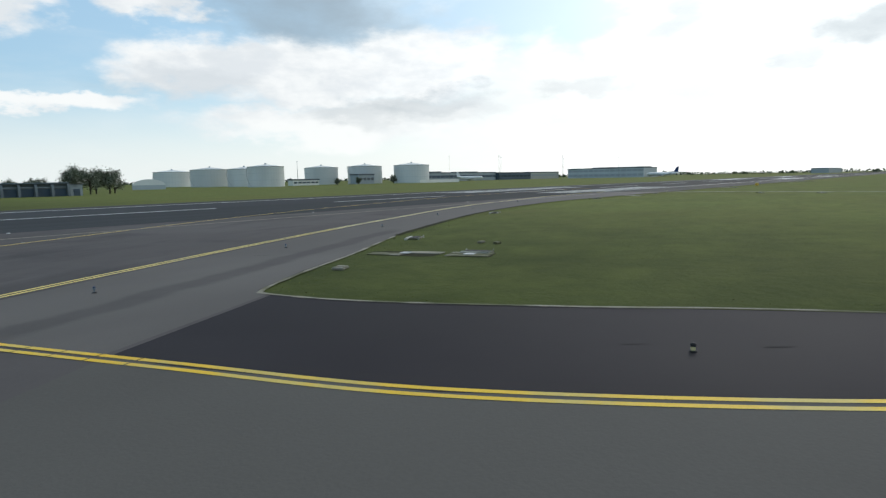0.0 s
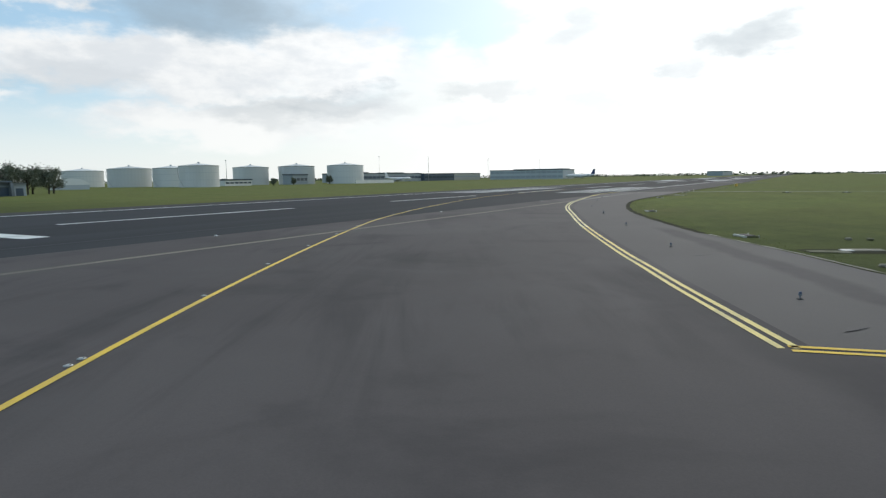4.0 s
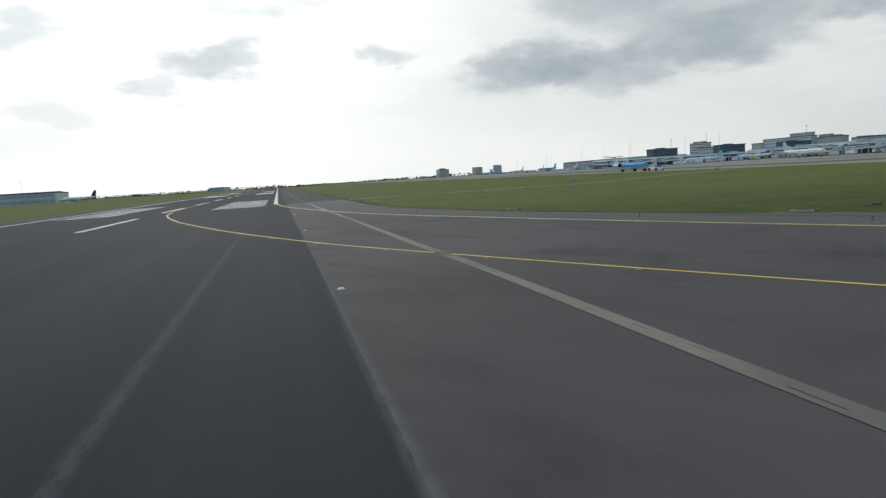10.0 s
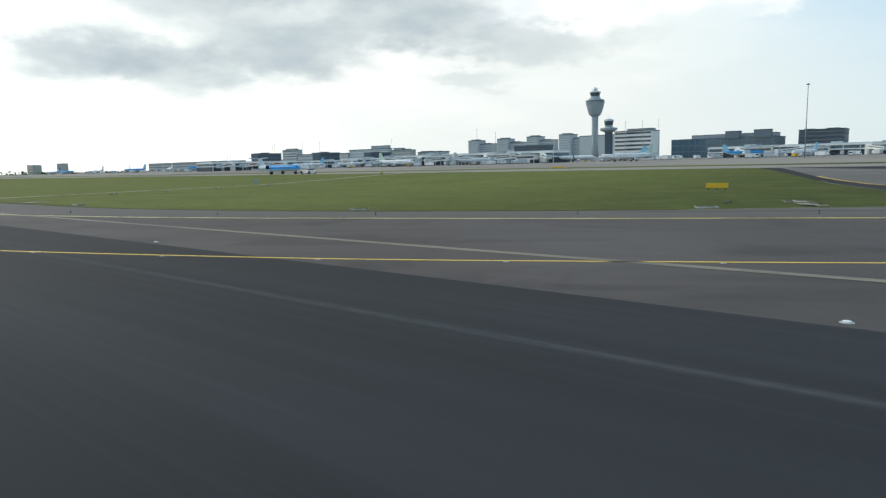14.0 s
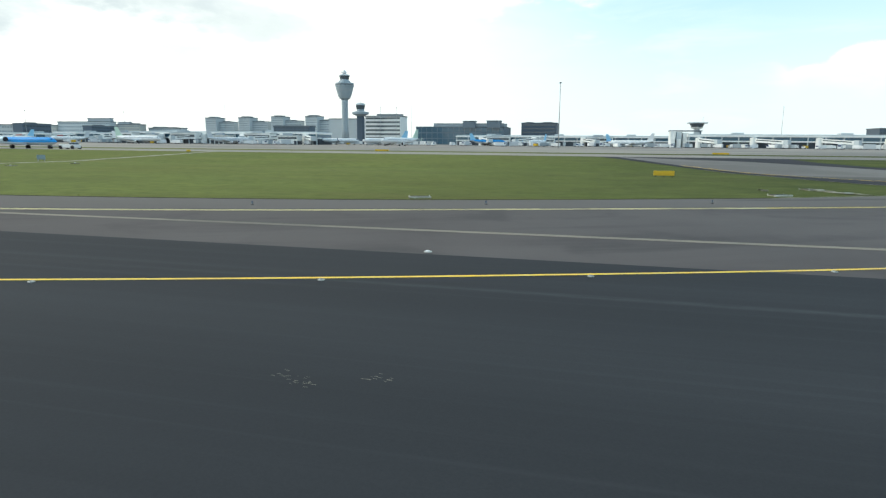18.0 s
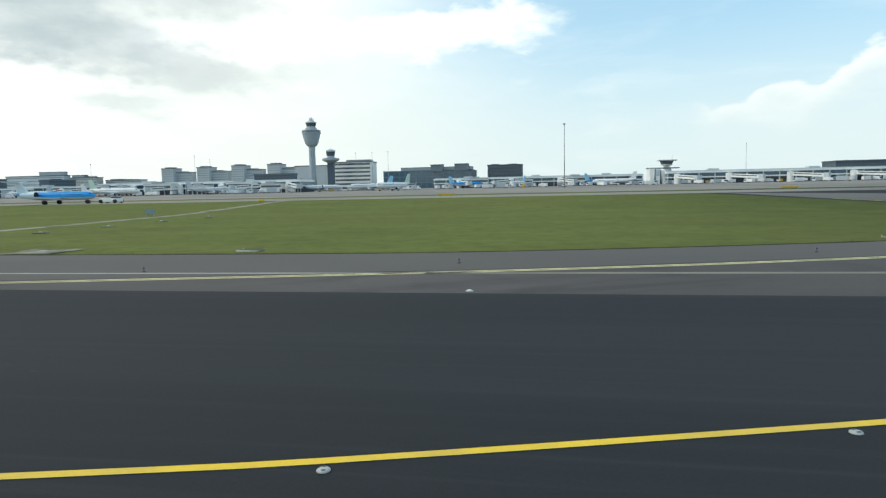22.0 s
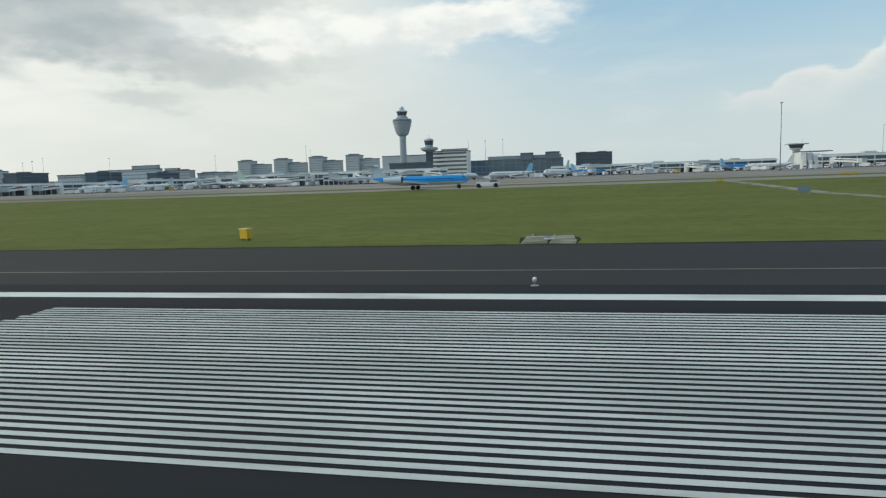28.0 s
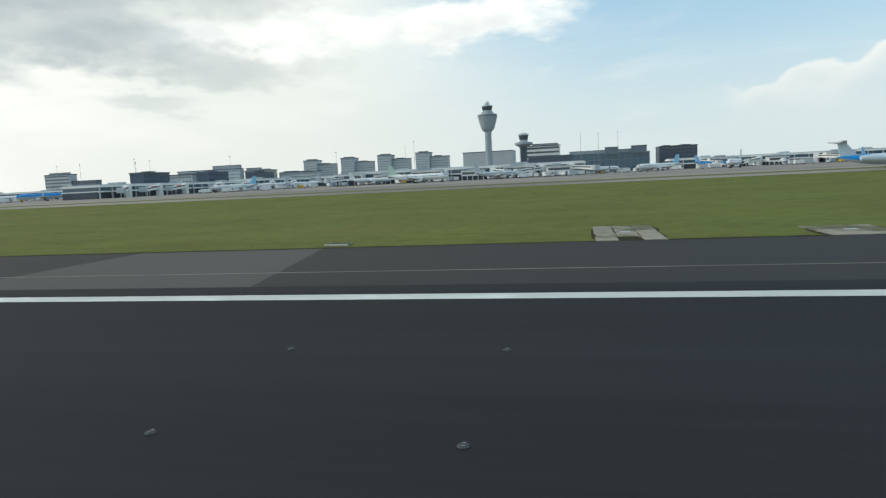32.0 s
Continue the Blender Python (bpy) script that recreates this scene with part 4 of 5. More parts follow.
def guidance_sign(x, y, w, h, a=0.0):
    t = thing("guidance_sign", "long yellow taxiway guidance sign on short legs in the grass", "sign", pose(x, y, level(y), 0, 0, a), "guidance signs")
    part("panel", boxed(-w / 2, w / 2, -0.12, 0.12, 0.2, 0.2 + h, 0.03), M_SIGN, t)
    for i in range(3):
        part("rib", boxed(-w / 2 + w * (i + 1) / 4 - 0.02, -w / 2 + w * (i + 1) / 4 + 0.02, -0.13, 0.13, 0.2, 0.2 + h), M_SIGN, t)
    for s in (-0.4, 0, 0.4):
        part("leg", boxed(w * s - 0.04, w * s + 0.04, -0.05, 0.05, 0, 0.22), M_BLACK, t)


guidance_sign(74.9, 80.0, 2.3, 0.54)
for x, y, w in ((8, 168, 5), (96, 176, 5), (150, 172, 5), (-28.5, 134, 1.4)):
    guidance_sign(x, y, w * 0.8, 0.4)
t = thing("blue_board", "pale blue board on two posts in the grass", "sign", pose(-27.2, 92, level(92), 0, 0, 8))
part("board", boxed(-0.8, 0.8, -0.04, 0.04, 0.3, 1.1, 0.02), M_BLUEGREY, t)
for s in (-0.6, 0.6):
    part("post", boxed(s - 0.04, s + 0.04, -0.04, 0.04, 0, 0.3), M_STEEL, t)

# grass blades along the edges
rng = np.random.default_rng(7)
verts, faces = [], []
line = smooth_line([p for p in GRASS_EDGE if -200 < p[0] and p[1] < 95], 0.4)
line = [Vector((-200 + 0.4 * i, 35.5, 0)) for i in range(60)] + line
for p, q in zip(line, line[1:]):
    d = (q - p).normalized()
    s_ = Vector((-d.y, d.x, 0))
    if s_.y < 0 and p.y < 60:
        s_ = -s_
    if p.y >= 62:
        s_ = Vector((-abs(s_.x), -abs(s_.y) * 0.3, 0)).normalized()
    for _ in range(8 if p.y < 58 else 2):
        u = rng.random() ** 1.6 * 2.2 - 0.10
        b = p + s_ * u + d * rng.random() * 0.4
        h, a, w = rng.uniform(0.015, 0.042), rng.uniform(0, 6.28), rng.uniform(0.015, 0.05)
        z, c, e = level(b.y), math.cos(a), math.sin(a)
        j = len(verts)
        lean = rng.uniform(-0.08, 0.08, 2)
        verts += [(b.x - c * w, b.y - e * w, z), (b.x + c * w, b.y + e * w, z), (b.x + lean[0], b.y + lean[1], z + h)]
        faces.append((j, j + 1, j + 2))
tagged(raw("grass_tufts", verts, faces, M_BLADE), "rough grass tufts along the pavement edge", "grass", kind="stuff")

# ------------------------------------------------------------------ buildings


def block(name, label, x0, x1, y, depth, top, wall, rows=0, band=0.45, glazing=None, roof=True, category="building", group="", cols=0, base=None, pent=(), turn=0):
    """A flat-roofed building: wall, roof with parapet, a band of windows for each storey with mullions, and roof houses."""
    z0 = level(y) if base is None else base
    w, h = x1 - x0, top - z0
    t = thing(name, label, category, pose((x0 + x1) / 2, y, z0, 0, 0, turn), group)
    part("wall", boxed(-w / 2, w / 2, 0, depth, 0, h), wall, t)
    if roof:
        part("roof", boxed(-w / 2 - 0.4, w / 2 + 0.4, -0.4, depth + 0.4, h - 0.1, h + 0.9), M_ROOF, t)
    if rows:
        s = h / rows
        for i in range(rows):
            zc = s * (i + 0.55)
            g = part("window_band", boxed(-w / 2 + 0.8, w / 2 - 0.8, -0.18, 0.05, zc - s * band / 2, zc + s * band / 2), glazing or M_WIN, t)
            if cols:
                bm = bmesh.new()
                for k in range(1, cols):
                    xk = -w / 2 + w * k / cols
                    box(bm, xk - 0.35, xk + 0.35, -0.32, -0.1, zc - s * band / 2, zc + s * band / 2)
                part("mullions", bm, wall, g)["kind"] = "stuff"
    for a, b, ph in pent:
        p = part("roof_house", boxed(-w / 2 + w * a, -w / 2 + w * b, depth * 0.2, depth * 0.7, h, h + ph), M_GREY if wall is not M_DKBLD else M_DKBLD, t)
        part("coping", boxed(-w / 2 + w * a - 0.3, -w / 2 + w * b + 0.3, depth * 0.2 - 0.3, depth * 0.7 + 0.3, h + ph, h + ph + 0.5), M_ROOF, p)
    return t


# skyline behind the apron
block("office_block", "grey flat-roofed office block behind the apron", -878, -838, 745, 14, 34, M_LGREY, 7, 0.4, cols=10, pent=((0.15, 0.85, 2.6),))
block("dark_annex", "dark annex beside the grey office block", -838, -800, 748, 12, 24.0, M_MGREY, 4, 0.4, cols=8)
block("low_block", "beige low office block", -640, -622, 672, 14, 22.0, M_BEIGE, 5, 0.3, M_HAZEWIN, cols=6)
block("low_block", "grey low office block beside the finger pier", -500, -474, 480, 10, 17.0, M_LGREY, 4, 0.28, M_HAZEWIN, cols=8)
block("long_office", "long white office building with a raised end", -622, -541, 675, 10, 26.2, M_LGREY, 6, 0.30, M_HAZEWIN, cols=24, pent=((0.56, 0.99, 4.6),))
block("stepped_office", "beige stepped office building", -537, -502, 680, 12, 23.0, M_BEIGE, 6, 0.30, M_HAZEWIN, cols=10, pent=((0.02, 0.5, 3.4), (0.55, 0.85, 1.6)))
block("terraced_office", "pale terraced office building with curved end", -501, -453, 695, 12, 19.2, M_LGREY, 5, 0.32, M_HAZEWIN, cols=16, pent=((0.1, 0.45, 1.6), (0.5, 0.8, 1.0)))
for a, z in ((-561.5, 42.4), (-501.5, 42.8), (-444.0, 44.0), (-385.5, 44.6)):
    block("office_tower", "grey stepped office tower with a lower wing", a, a + 20, 900, 24, z - 2.4, M_LGREY, 11, 0.24, M_HAZEWIN, group="office towers", cols=6, pent=((0.15, 0.8, 2.0),))
    block("office_wing", "lower grey wing beside an office tower", a + 20.2, a + 47, 908, 12, z - 8.6, M_LGREY, 9, 0.28, M_HAZEWIN, group="office wings", cols=7, pent=((0.2, 0.6, 1.6),))
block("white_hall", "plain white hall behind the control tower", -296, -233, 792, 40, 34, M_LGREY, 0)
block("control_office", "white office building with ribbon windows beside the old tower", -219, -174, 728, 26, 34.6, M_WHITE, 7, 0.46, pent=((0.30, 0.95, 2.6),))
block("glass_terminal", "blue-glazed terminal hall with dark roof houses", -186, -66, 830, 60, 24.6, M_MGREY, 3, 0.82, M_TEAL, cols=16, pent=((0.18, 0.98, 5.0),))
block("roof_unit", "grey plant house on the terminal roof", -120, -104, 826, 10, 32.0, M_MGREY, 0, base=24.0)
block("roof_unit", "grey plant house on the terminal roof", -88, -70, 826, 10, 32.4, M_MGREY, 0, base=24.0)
block("dark_hotel", "dark cubic building above the terminal", -49, -2, 874, 40, 31.2, M_DKBLD, 6, 0.35, cols=9, pent=((0.1, 0.3, 1.4), (0.6, 0.85, 1.4)))
block("dark_hall", "long dark hall beyond the pier", 297, 345, 640, 30, 19.0, M_DKBLD, 2, 0.25, cols=20)
block("cargo_hall", "grey hall at the far end of the apron", -1180, -900, 640, 40, 17, M_GREY, 3, 0.3, cols=30)
block("far_block", "pale block of flats on the horizon", -1190, -1160, 350, 20, 17.5, M_BEIGE, 5, 0.4, cols=5, pent=((0.2, 0.8, 2.5),))
block("far_block", "pale block of flats on the horizon", -1668, -1632, 580, 20, 23.5, M_BEIGE, 6, 0.4, cols=5)
block("far_block", "pale slim tower block on the horizon", -1585, -1566, 617, 18, 25.5, M_BEIGE, 8, 0.4, cols=3)


def pier(name, x0, x1, y, depth, top, label, bays, turn=0):
    """A passenger pier: dark solid base standing for the shade below, window band, white fascias and roof."""
    z0 = level(y)
    h, w = top - z0, x1 - x0
    t = thing(name, label, "pier", pose((x0 + x1) / 2, y, z0, 0, 0, turn))
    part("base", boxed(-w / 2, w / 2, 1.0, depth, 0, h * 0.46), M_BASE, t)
    part("lower_fascia", boxed(-w / 2, w / 2, -0.5, depth + 0.5, h * 0.44, h * 0.54), M_WHITE, t)
    part("window_band", boxed(-w / 2 + 0.5, w / 2 - 0.5, 0.2, depth - 0.2, h * 0.54, h * 0.80), M_TEAL, t)
    part("upper_fascia", boxed(-w / 2, w / 2, -1.0, depth + 1.0, h * 0.80, h * 0.94), M_WHITE, t)
    part("roof", boxed(-w / 2 + 1, w / 2 - 1, 0, depth, h * 0.94, h), M_LGREY, t)
    first = part("column", boxed(-0.4, 0.4, -0.3, 0.6, 0, h * 0.80), M_LGREY, t)
    first.location.x = -w / 2 + 1
    for i in range(1, bays):
        c = new("column", first.data)
        c.parent, c.location = t, (-w / 2 + 1 + (w - 2) * i / (bays - 1), 0, 0)
    for i in range(max(2, bays // 6)):
        xk = -w / 2 + w * (i + 0.5) / max(2, bays // 6)
        part("roof_unit", boxed(xk - 4, xk + 4, depth * 0.3, depth * 0.6, h, h + 1.3), M_LGREY, t)
    return t


pier("terminal_building", -900, -468, 645, 26, 12.0, "long white terminal front with a dark base", 36)
pier("terminal_building", -438, -335, 655, 26, 12.6, "white terminal front with ribbon windows", 10)
# the finger pier that runs out to the apron, with dark gate houses on its roof
pier("finger_pier", -440 - 92, -440 + 92, 424, 26, 10.2, "white finger pier reaching out over the apron", 18, 90)
pier("finger_pier", -440 - 63, -440 + 63, 580, 26, 12.0, "white finger pier joining the terminal", 12, 90)
block("gate_house", "dark panelled gate house on the pier roof", -190, -159, 459, 10, 15.4, M_DKBLD, 2, 0.3, group="gate houses", cols=9, base=11.5)
for y, w, z in ((407, 29, 17.4), (488, 31, 18.0), (571, 36, 18.0)):
    block("gate_house", "dark panelled gate house on the pier roof", -454 - w / 2, -454 + w / 2, y, 11, z, M_DKBLD, 2, 0.3, group="gate houses", cols=9, base=9.8 if y < 515 else 11.6, pent=((0.3, 0.55, 1.2),), turn=90)
pier("terminal_pier", -330, -150, 455, 26, 11.6, "white passenger pier with ribbon windows", 16)
pier("terminal_pier", -75, 120, 600, 26, 11.5, "grey and white passenger pier with ribbon windows", 18)
pier("terminal_pier", 126, 420, 520, 26, 12.0, "white passenger pier with ribbon windows", 26)
# stair-stepped pier end
t = thing("pier_head", "pale stepped pier head with sloped stair bays", "building", pose(118, 531, level(531)))
for i in range(5):
    part("bay", boxed(-4 + 4.6 * i, -0.2 + 4.6 * i, -6 + i, 10, 0, 12.6 - 0.6 * i), M_LGREY if i % 2 else M_WHITE, t)
    part("stair", boxed(-3.8 + 4.6 * i, -1.0 + 4.6 * i, -9 + i, -6 + i, 0, 7.0 - 0.5 * i), M_WHITE, t)
part("roof", boxed(-4.5, 19.5, -2, 10.5, 12.6, 13.3), M_ROOF, t)

# control towers
t = thing("control_tower", "tall grey concrete control tower with a flared glazed head", "control tower", pose(-258.5, 759, level(759)))
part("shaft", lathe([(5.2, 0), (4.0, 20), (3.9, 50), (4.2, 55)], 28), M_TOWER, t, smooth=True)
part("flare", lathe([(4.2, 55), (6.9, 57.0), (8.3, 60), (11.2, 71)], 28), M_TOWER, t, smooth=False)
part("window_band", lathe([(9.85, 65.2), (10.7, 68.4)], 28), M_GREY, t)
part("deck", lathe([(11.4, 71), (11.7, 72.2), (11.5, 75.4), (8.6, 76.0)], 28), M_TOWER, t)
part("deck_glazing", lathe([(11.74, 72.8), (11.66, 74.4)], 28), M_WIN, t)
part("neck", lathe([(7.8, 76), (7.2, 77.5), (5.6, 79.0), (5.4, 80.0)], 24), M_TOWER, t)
part("cab", lathe([(5.4, 80), (6.5, 84.2)], 24), M_WIN, t)
part("cab_roof", lathe([(6.9, 84.2), (6.9, 85.2), (3.4, 86.6)], 24), M_LGREY, t)
part("radome", lathe([(2.2, 86.6), (2.9, 88.2), (2.4, 90.0), (1.0, 91.2), (0.1, 91.5)], 18), M_AIRW, t, smooth=True)
for a in range(4):
    part("antenna", beam((3.4 * math.cos(a * 1.6 + .4), 3.4 * math.sin(a * 1.6 + .4), 86.2), (3.4 * math.cos(a * 1.6 + .4), 3.4 * math.sin(a * 1.6 + .4), 90.0), 0.12), M_STEEL, t)
t = thing("old_control_tower", "small older control tower with a wide ring gallery", "control tower", pose(-211.5, 695, level(695)))
part("shaft", boxed(-3.3, 3.3, -3.3, 3.3, 0, 35), M_DKBLD, t)
part("gallery", lathe([(3.5, 31.5), (9.6, 34.2), (9.8, 36.4), (5.6, 37.2)], 20), M_TOWER, t)
part("neck", lathe([(4.4, 37.2), (4.2, 39.5)], 20), M_TOWER, t)
part("cab", lathe([(4.4, 39.5), (5.3, 44.2)], 16), M_WIN, t)
part("cab_roof", lathe([(5.6, 44.2), (5.4, 45.4), (3.0, 46.8)], 16), M_LGREY, t)
part("antenna", beam((0, 0, 46.8), (0, 0, 50.5), 0.12), M_STEEL, t)
t = thing("apron_tower", "apron control cab on a dark shaft above the pier", "control tower", pose(146.5, 637, level(637)))
part("shaft", boxed(-2.4, 2.4, -2.4, 2.4, 0, 17.0), M_LGREY, t)
part("lift_shaft", boxed(2.4, 4.0, -1.6, 1.6, 0, 15.6), M_MGREY, t)
part("cab_floor", lathe([(3.4, 17.0), (5.6, 18.0), (5.8, 18.5)], 12), M_WHITE, t)
part("cab", lathe([(5.0, 18.5), (6.6, 21.8)], 12), M_WIN, t)
part("cab_roof", boxed(-8.2, 8.8, -6.0, 6.0, 21.8, 22.8, 0.2), M_LGREY, t)
part("antenna", beam((5, 0, 23.2), (5, 0, 27.4), 0.1), M_STEEL, t)


def light_mast(m, h, label="tall slim apron light mast with a ring of floodlights", group="light masts", w=0.3, head=0.9):
    t = thing("light_mast", label, "mast", m, group)
    part("pole", lathe([(w, 0), (w * 0.85, h * 0.5), (w * 0.6, h)], 10), M_STEEL, t, smooth=True)
    part("ring", lathe([(head, h - 0.6), (head, h - 0.3)], 12), M_STEEL, t)
    for i in range(6):
        a, e = i * math.pi / 3, head / 3
        part("floodlight", boxed(head * math.cos(a) - e, head * math.cos(a) + e, head * math.sin(a) - e, head * math.sin(a) + e, h - 0.6 - e, h - 0.5 + e), M_LGREY, t)
    return t


light_mast(pose(43.0, 336, level(336)), 33.5, w=0.24, head=0.55)
m0 = light_mast(pose(-560, 430, level(430)), 27, "light mast standing on the apron", w=0.13, head=0.42)
for x, y in ((-640, 440), (-500, 445), (-720, 450), (-414, 440), (-340, 470), (-800, 430), (-900, 420), (-476, 430), (-980, 520),
             (-420, -330), (-470, -300), (-520, -330), (-560, -270), (-640, -310), (-700, -260)):
    copy_thing(m0, pose(x, y, level(y)))

f0 = light_mast(pose(-152, 600, level(600)), 37, "tall floodlight mast behind the pier", "floodlight masts", w=0.2, head=0.38)
for x, y in ((-136, 602), (-119, 598), (-330, 640), (-300, 560), (-590, 560), (-690, 600), (-770, 560), (219, 640)):
    copy_thing(f0, pose(x, y, level(y)))


def gate_lounge(m, w, h, label, mat):
    """A gate room on stilts with a window band, roof units and an outside stair."""
    t = thing("gate_lounge", label, "gate lounge", m, "gate lounges")
    part("body", boxed(-w / 2, w / 2, 0, 9, h * 0.45, h), mat, t)
    part("window_band", boxed(-w / 2 + 0.6, w / 2 - 0.6, -0.15, 0.2, h * 0.62, h * 0.85), M_WIN, t)
    # solid dark box between the stilts paints in the shade under the room
    part("underside_shade", boxed(-w / 2 + 0.8, w / 2 - 0.8, 1.0, 8.5, 0, h * 0.45), M_BASE, t)
    part("roof", boxed(-w / 2 - 0.5, w / 2 + 0.5, -0.6, 9.4, h, h + 0.5), M_LGREY, t)
    part("roof_unit", boxed(-w * 0.28, w * 0.12, 2.5, 6, h + 0.5, h + 2.0), M_GREY, t)
    for i in range(5):
        xk = -w / 2 + 0.4 + (w - 0.8) * i / 4
        part("stilt", boxed(xk - 0.3, xk + 0.3, -0.2, 0.4, 0, h * 0.45), M_LGREY, t)
    bm = bmesh.new()
    for i in range(9):
        box(bm, w / 2 + 0.2 + 0.8 * i, w / 2 + 1.0 + 0.8 * i, 1.0, 2.4, h * 0.45 * (1 - i / 9) - 0.3, h * 0.45 * (1 - i / 9))
    part("stair", bm, M_STEEL, t)
    return t


g0 = gate_lounge(pose(-322, 444, level(444)), 22, 8.4, "white gate lounge on stilts in front of the pier", M_WHITE)
for x, y, a in ((-262, 443, 4), (-196, 445, -4), (-640, 630, 0), (-560, 632, 0), (-32, 588, 3), (60, 589, -3)):
    copy_thing(g0, pose(x, y, level(y), 0, 0, a))
g1 = gate_lounge(pose(-292, 440, level(440)), 16, 6.6, "low cream gate lounge beside a boarding bridge", M_WHITE)
for x, y, a in ((-228, 441, 0), (-168, 440, 6), (-605, 628, 0), (-690, 630, 0), (12, 586, 0)):
    copy_thing(g1, pose(x, y, level(y), 0, 0, a))

# ------------------------------------------------------------------ storage tanks and sheds beyond the runway


def storage_tank(x, y, r, h, stair):
    t = thing("storage_tank", "white cylindrical fuel tank with cone roof and spiral stair", "storage tank", pose(x, y, 0), "fuel tanks")
    part("shell", lathe([(r, 0), (r, h)], 40), M_TANK, t, smooth=False)
    part("roof", lathe([(r + 0.1, h), (r * 0.5, h + r * 0.07), (0.6, h + r * 0.125)], 40), M_TANK, t)
    part("rim", lathe([(r + 0.18, h - 0.35), (r + 0.18, h + 0.02)], 40), M_STEEL, t)
    for zr in (h * 0.33, h * 0.66):
        part("hoop", lathe([(r + 0.06, zr), (r + 0.06, zr + 0.18)], 40), M_LGREY, t)
    bm = bmesh.new()
    n = 22
    for i in range(n):
        a = stair - 1.1 * i / n
        b = stair - 1.1 * (i + 1) / n
        beam(((r + .5) * math.cos(a), (r + .5) * math.sin(a), h * i / n + .2), ((r + .5) * math.cos(b), (r + .5) * math.sin(b), h * (i + 1) / n + .2), 0.12, 4, bm)
    part("stair", bm, M_STEEL, t)
    part("hatch", lathe([(0.7, h + r * 0.12), (0.7, h + r * 0.12 + 1.0)], 10), M_LGREY, t)


for x, y, r, h, s in ((-187, -468, 15.9, 13.4, 0.2), (-176, -388, 15.3, 13.8, 0.2), (-166, -326, 12.0, 13.0, 0.2), (-148, -275, 12.0, 13.4, 0.1), (-254, -342, 14.3, 14.5, 3.6), (-285, -320, 15.1, 15.2, 0.3), (-312, -289, 15.7, 15.6, -0.6)):
    storage_tank(x, y, r, h, s)
light_mast(pose(-225, -338, 0), 20, "slim pole beside a fuel tank", w=0.2, head=0.3)
block("pump_house", "grey pump house between the fuel tanks", -276, -258, -300, 10, 7.5, M_GREY, 1, 0.3, cols=4, base=0, turn=180)
block("tank_wall", "low white retaining wall at the fuel tanks", -345, -290, -262, 1, 2.6, M_WHITE, 0, base=0, roof=False, category="wall")
block("site_cabin", "white site cabins by the tanks", -215, -190, -300, 6, 4.0, M_WHITE, 1, 0.3, cols=6, base=0, turn=180)

# row of bays with projecting fins
def fin(bm, x0, x1, z1):
    """An upright fin whose front swells outwards to the foot."""
    side_ = [(-1.2, 0)] + [(0.4 + 1.3 * math.cos(math.pi / 2 * k / 6), z1 * math.sin(math.pi / 2 * k / 6)) for k in range(7)] + [(-1.2, z1)]
    a = [bm.verts.new((x0, u, v)) for u, v in side_]
    b = [bm.verts.new((x1, u, v)) for u, v in side_]
    bm.faces.new(a)
    bm.faces.new(b[::-1])
    for k in range(len(a)):
        n = (k + 1) % len(a)
        bm.faces.new((a[k], b[k], b[n], a[n]))
    return bm


for i in range(8):
    x, y = 25.5 + 4.5 * i, -147.5 - 0.9 * i
    t = thing("shed_bay", "grey concrete storage bay with swelling fins and a dark door", "shed", pose(x, y, 0, 0, 0, -8), "shed bays")
    part("wall", boxed(-2.25, 2.25, -9, -0.8, 0, 4.2), M_SHED, t)
    part("fin", fin(bmesh.new(), -2.45, -1.75, 4.1), M_SHED, t)
    part("door", boxed(-1.7, 2.1, -0.82, -0.7, 0, 2.5), M_DKBLD, t)
    part("lintel", boxed(-1.75, 2.2, -0.9, -0.45, 2.9, 3.2), M_GREY, t)
    part("roof", boxed(-2.3, 2.3, -9.2, 0.9, 4.2, 4.6), M_MGREY, t)
t = thing("shed_annex", "dark low annex at the end of the storage bays", "shed", pose(20.5, -150, 0, 0, 0, -8))
part("wall", boxed(-2.6, 2.4, -6, 0, 0, 3.6), M_GREY, t)
part("door", boxed(-1.8, 0.2, 0, 0.08, 0, 2.3), M_DKBLD, t)
part("roof", boxed(-2.8, 2.6, -6.2, 0.5, 3.6, 3.9), M_SHED, t)
t = thing("vaulted_shed", "white shed with a low vaulted roof by the trees", "shed", pose(-80, -299, 0, 0, 0, 155))
bm = bmesh.new()
arc = [(9 * math.cos(math.pi * i / 12), 2.6 + 3.6 * math.sin(math.pi * i / 12)) for i in range(13)]
for y0, y1 in ((-7, 7),):
    a = [bm.verts.new((u, y0, v)) for u, v in arc]
    b = [bm.verts.new((u, y1, v)) for u, v in arc]
    for i in range(12):
        bm.faces.new((a[i], a[i + 1], b[i + 1], b[i]))
    bm.faces.new(a)
    bm.faces.new(b[::-1])
part("vault", bm, M_WHITE, t)
part("wall", boxed(-9, 9, -6.9, 6.9, 0, 2.6), M_LGREY, t)
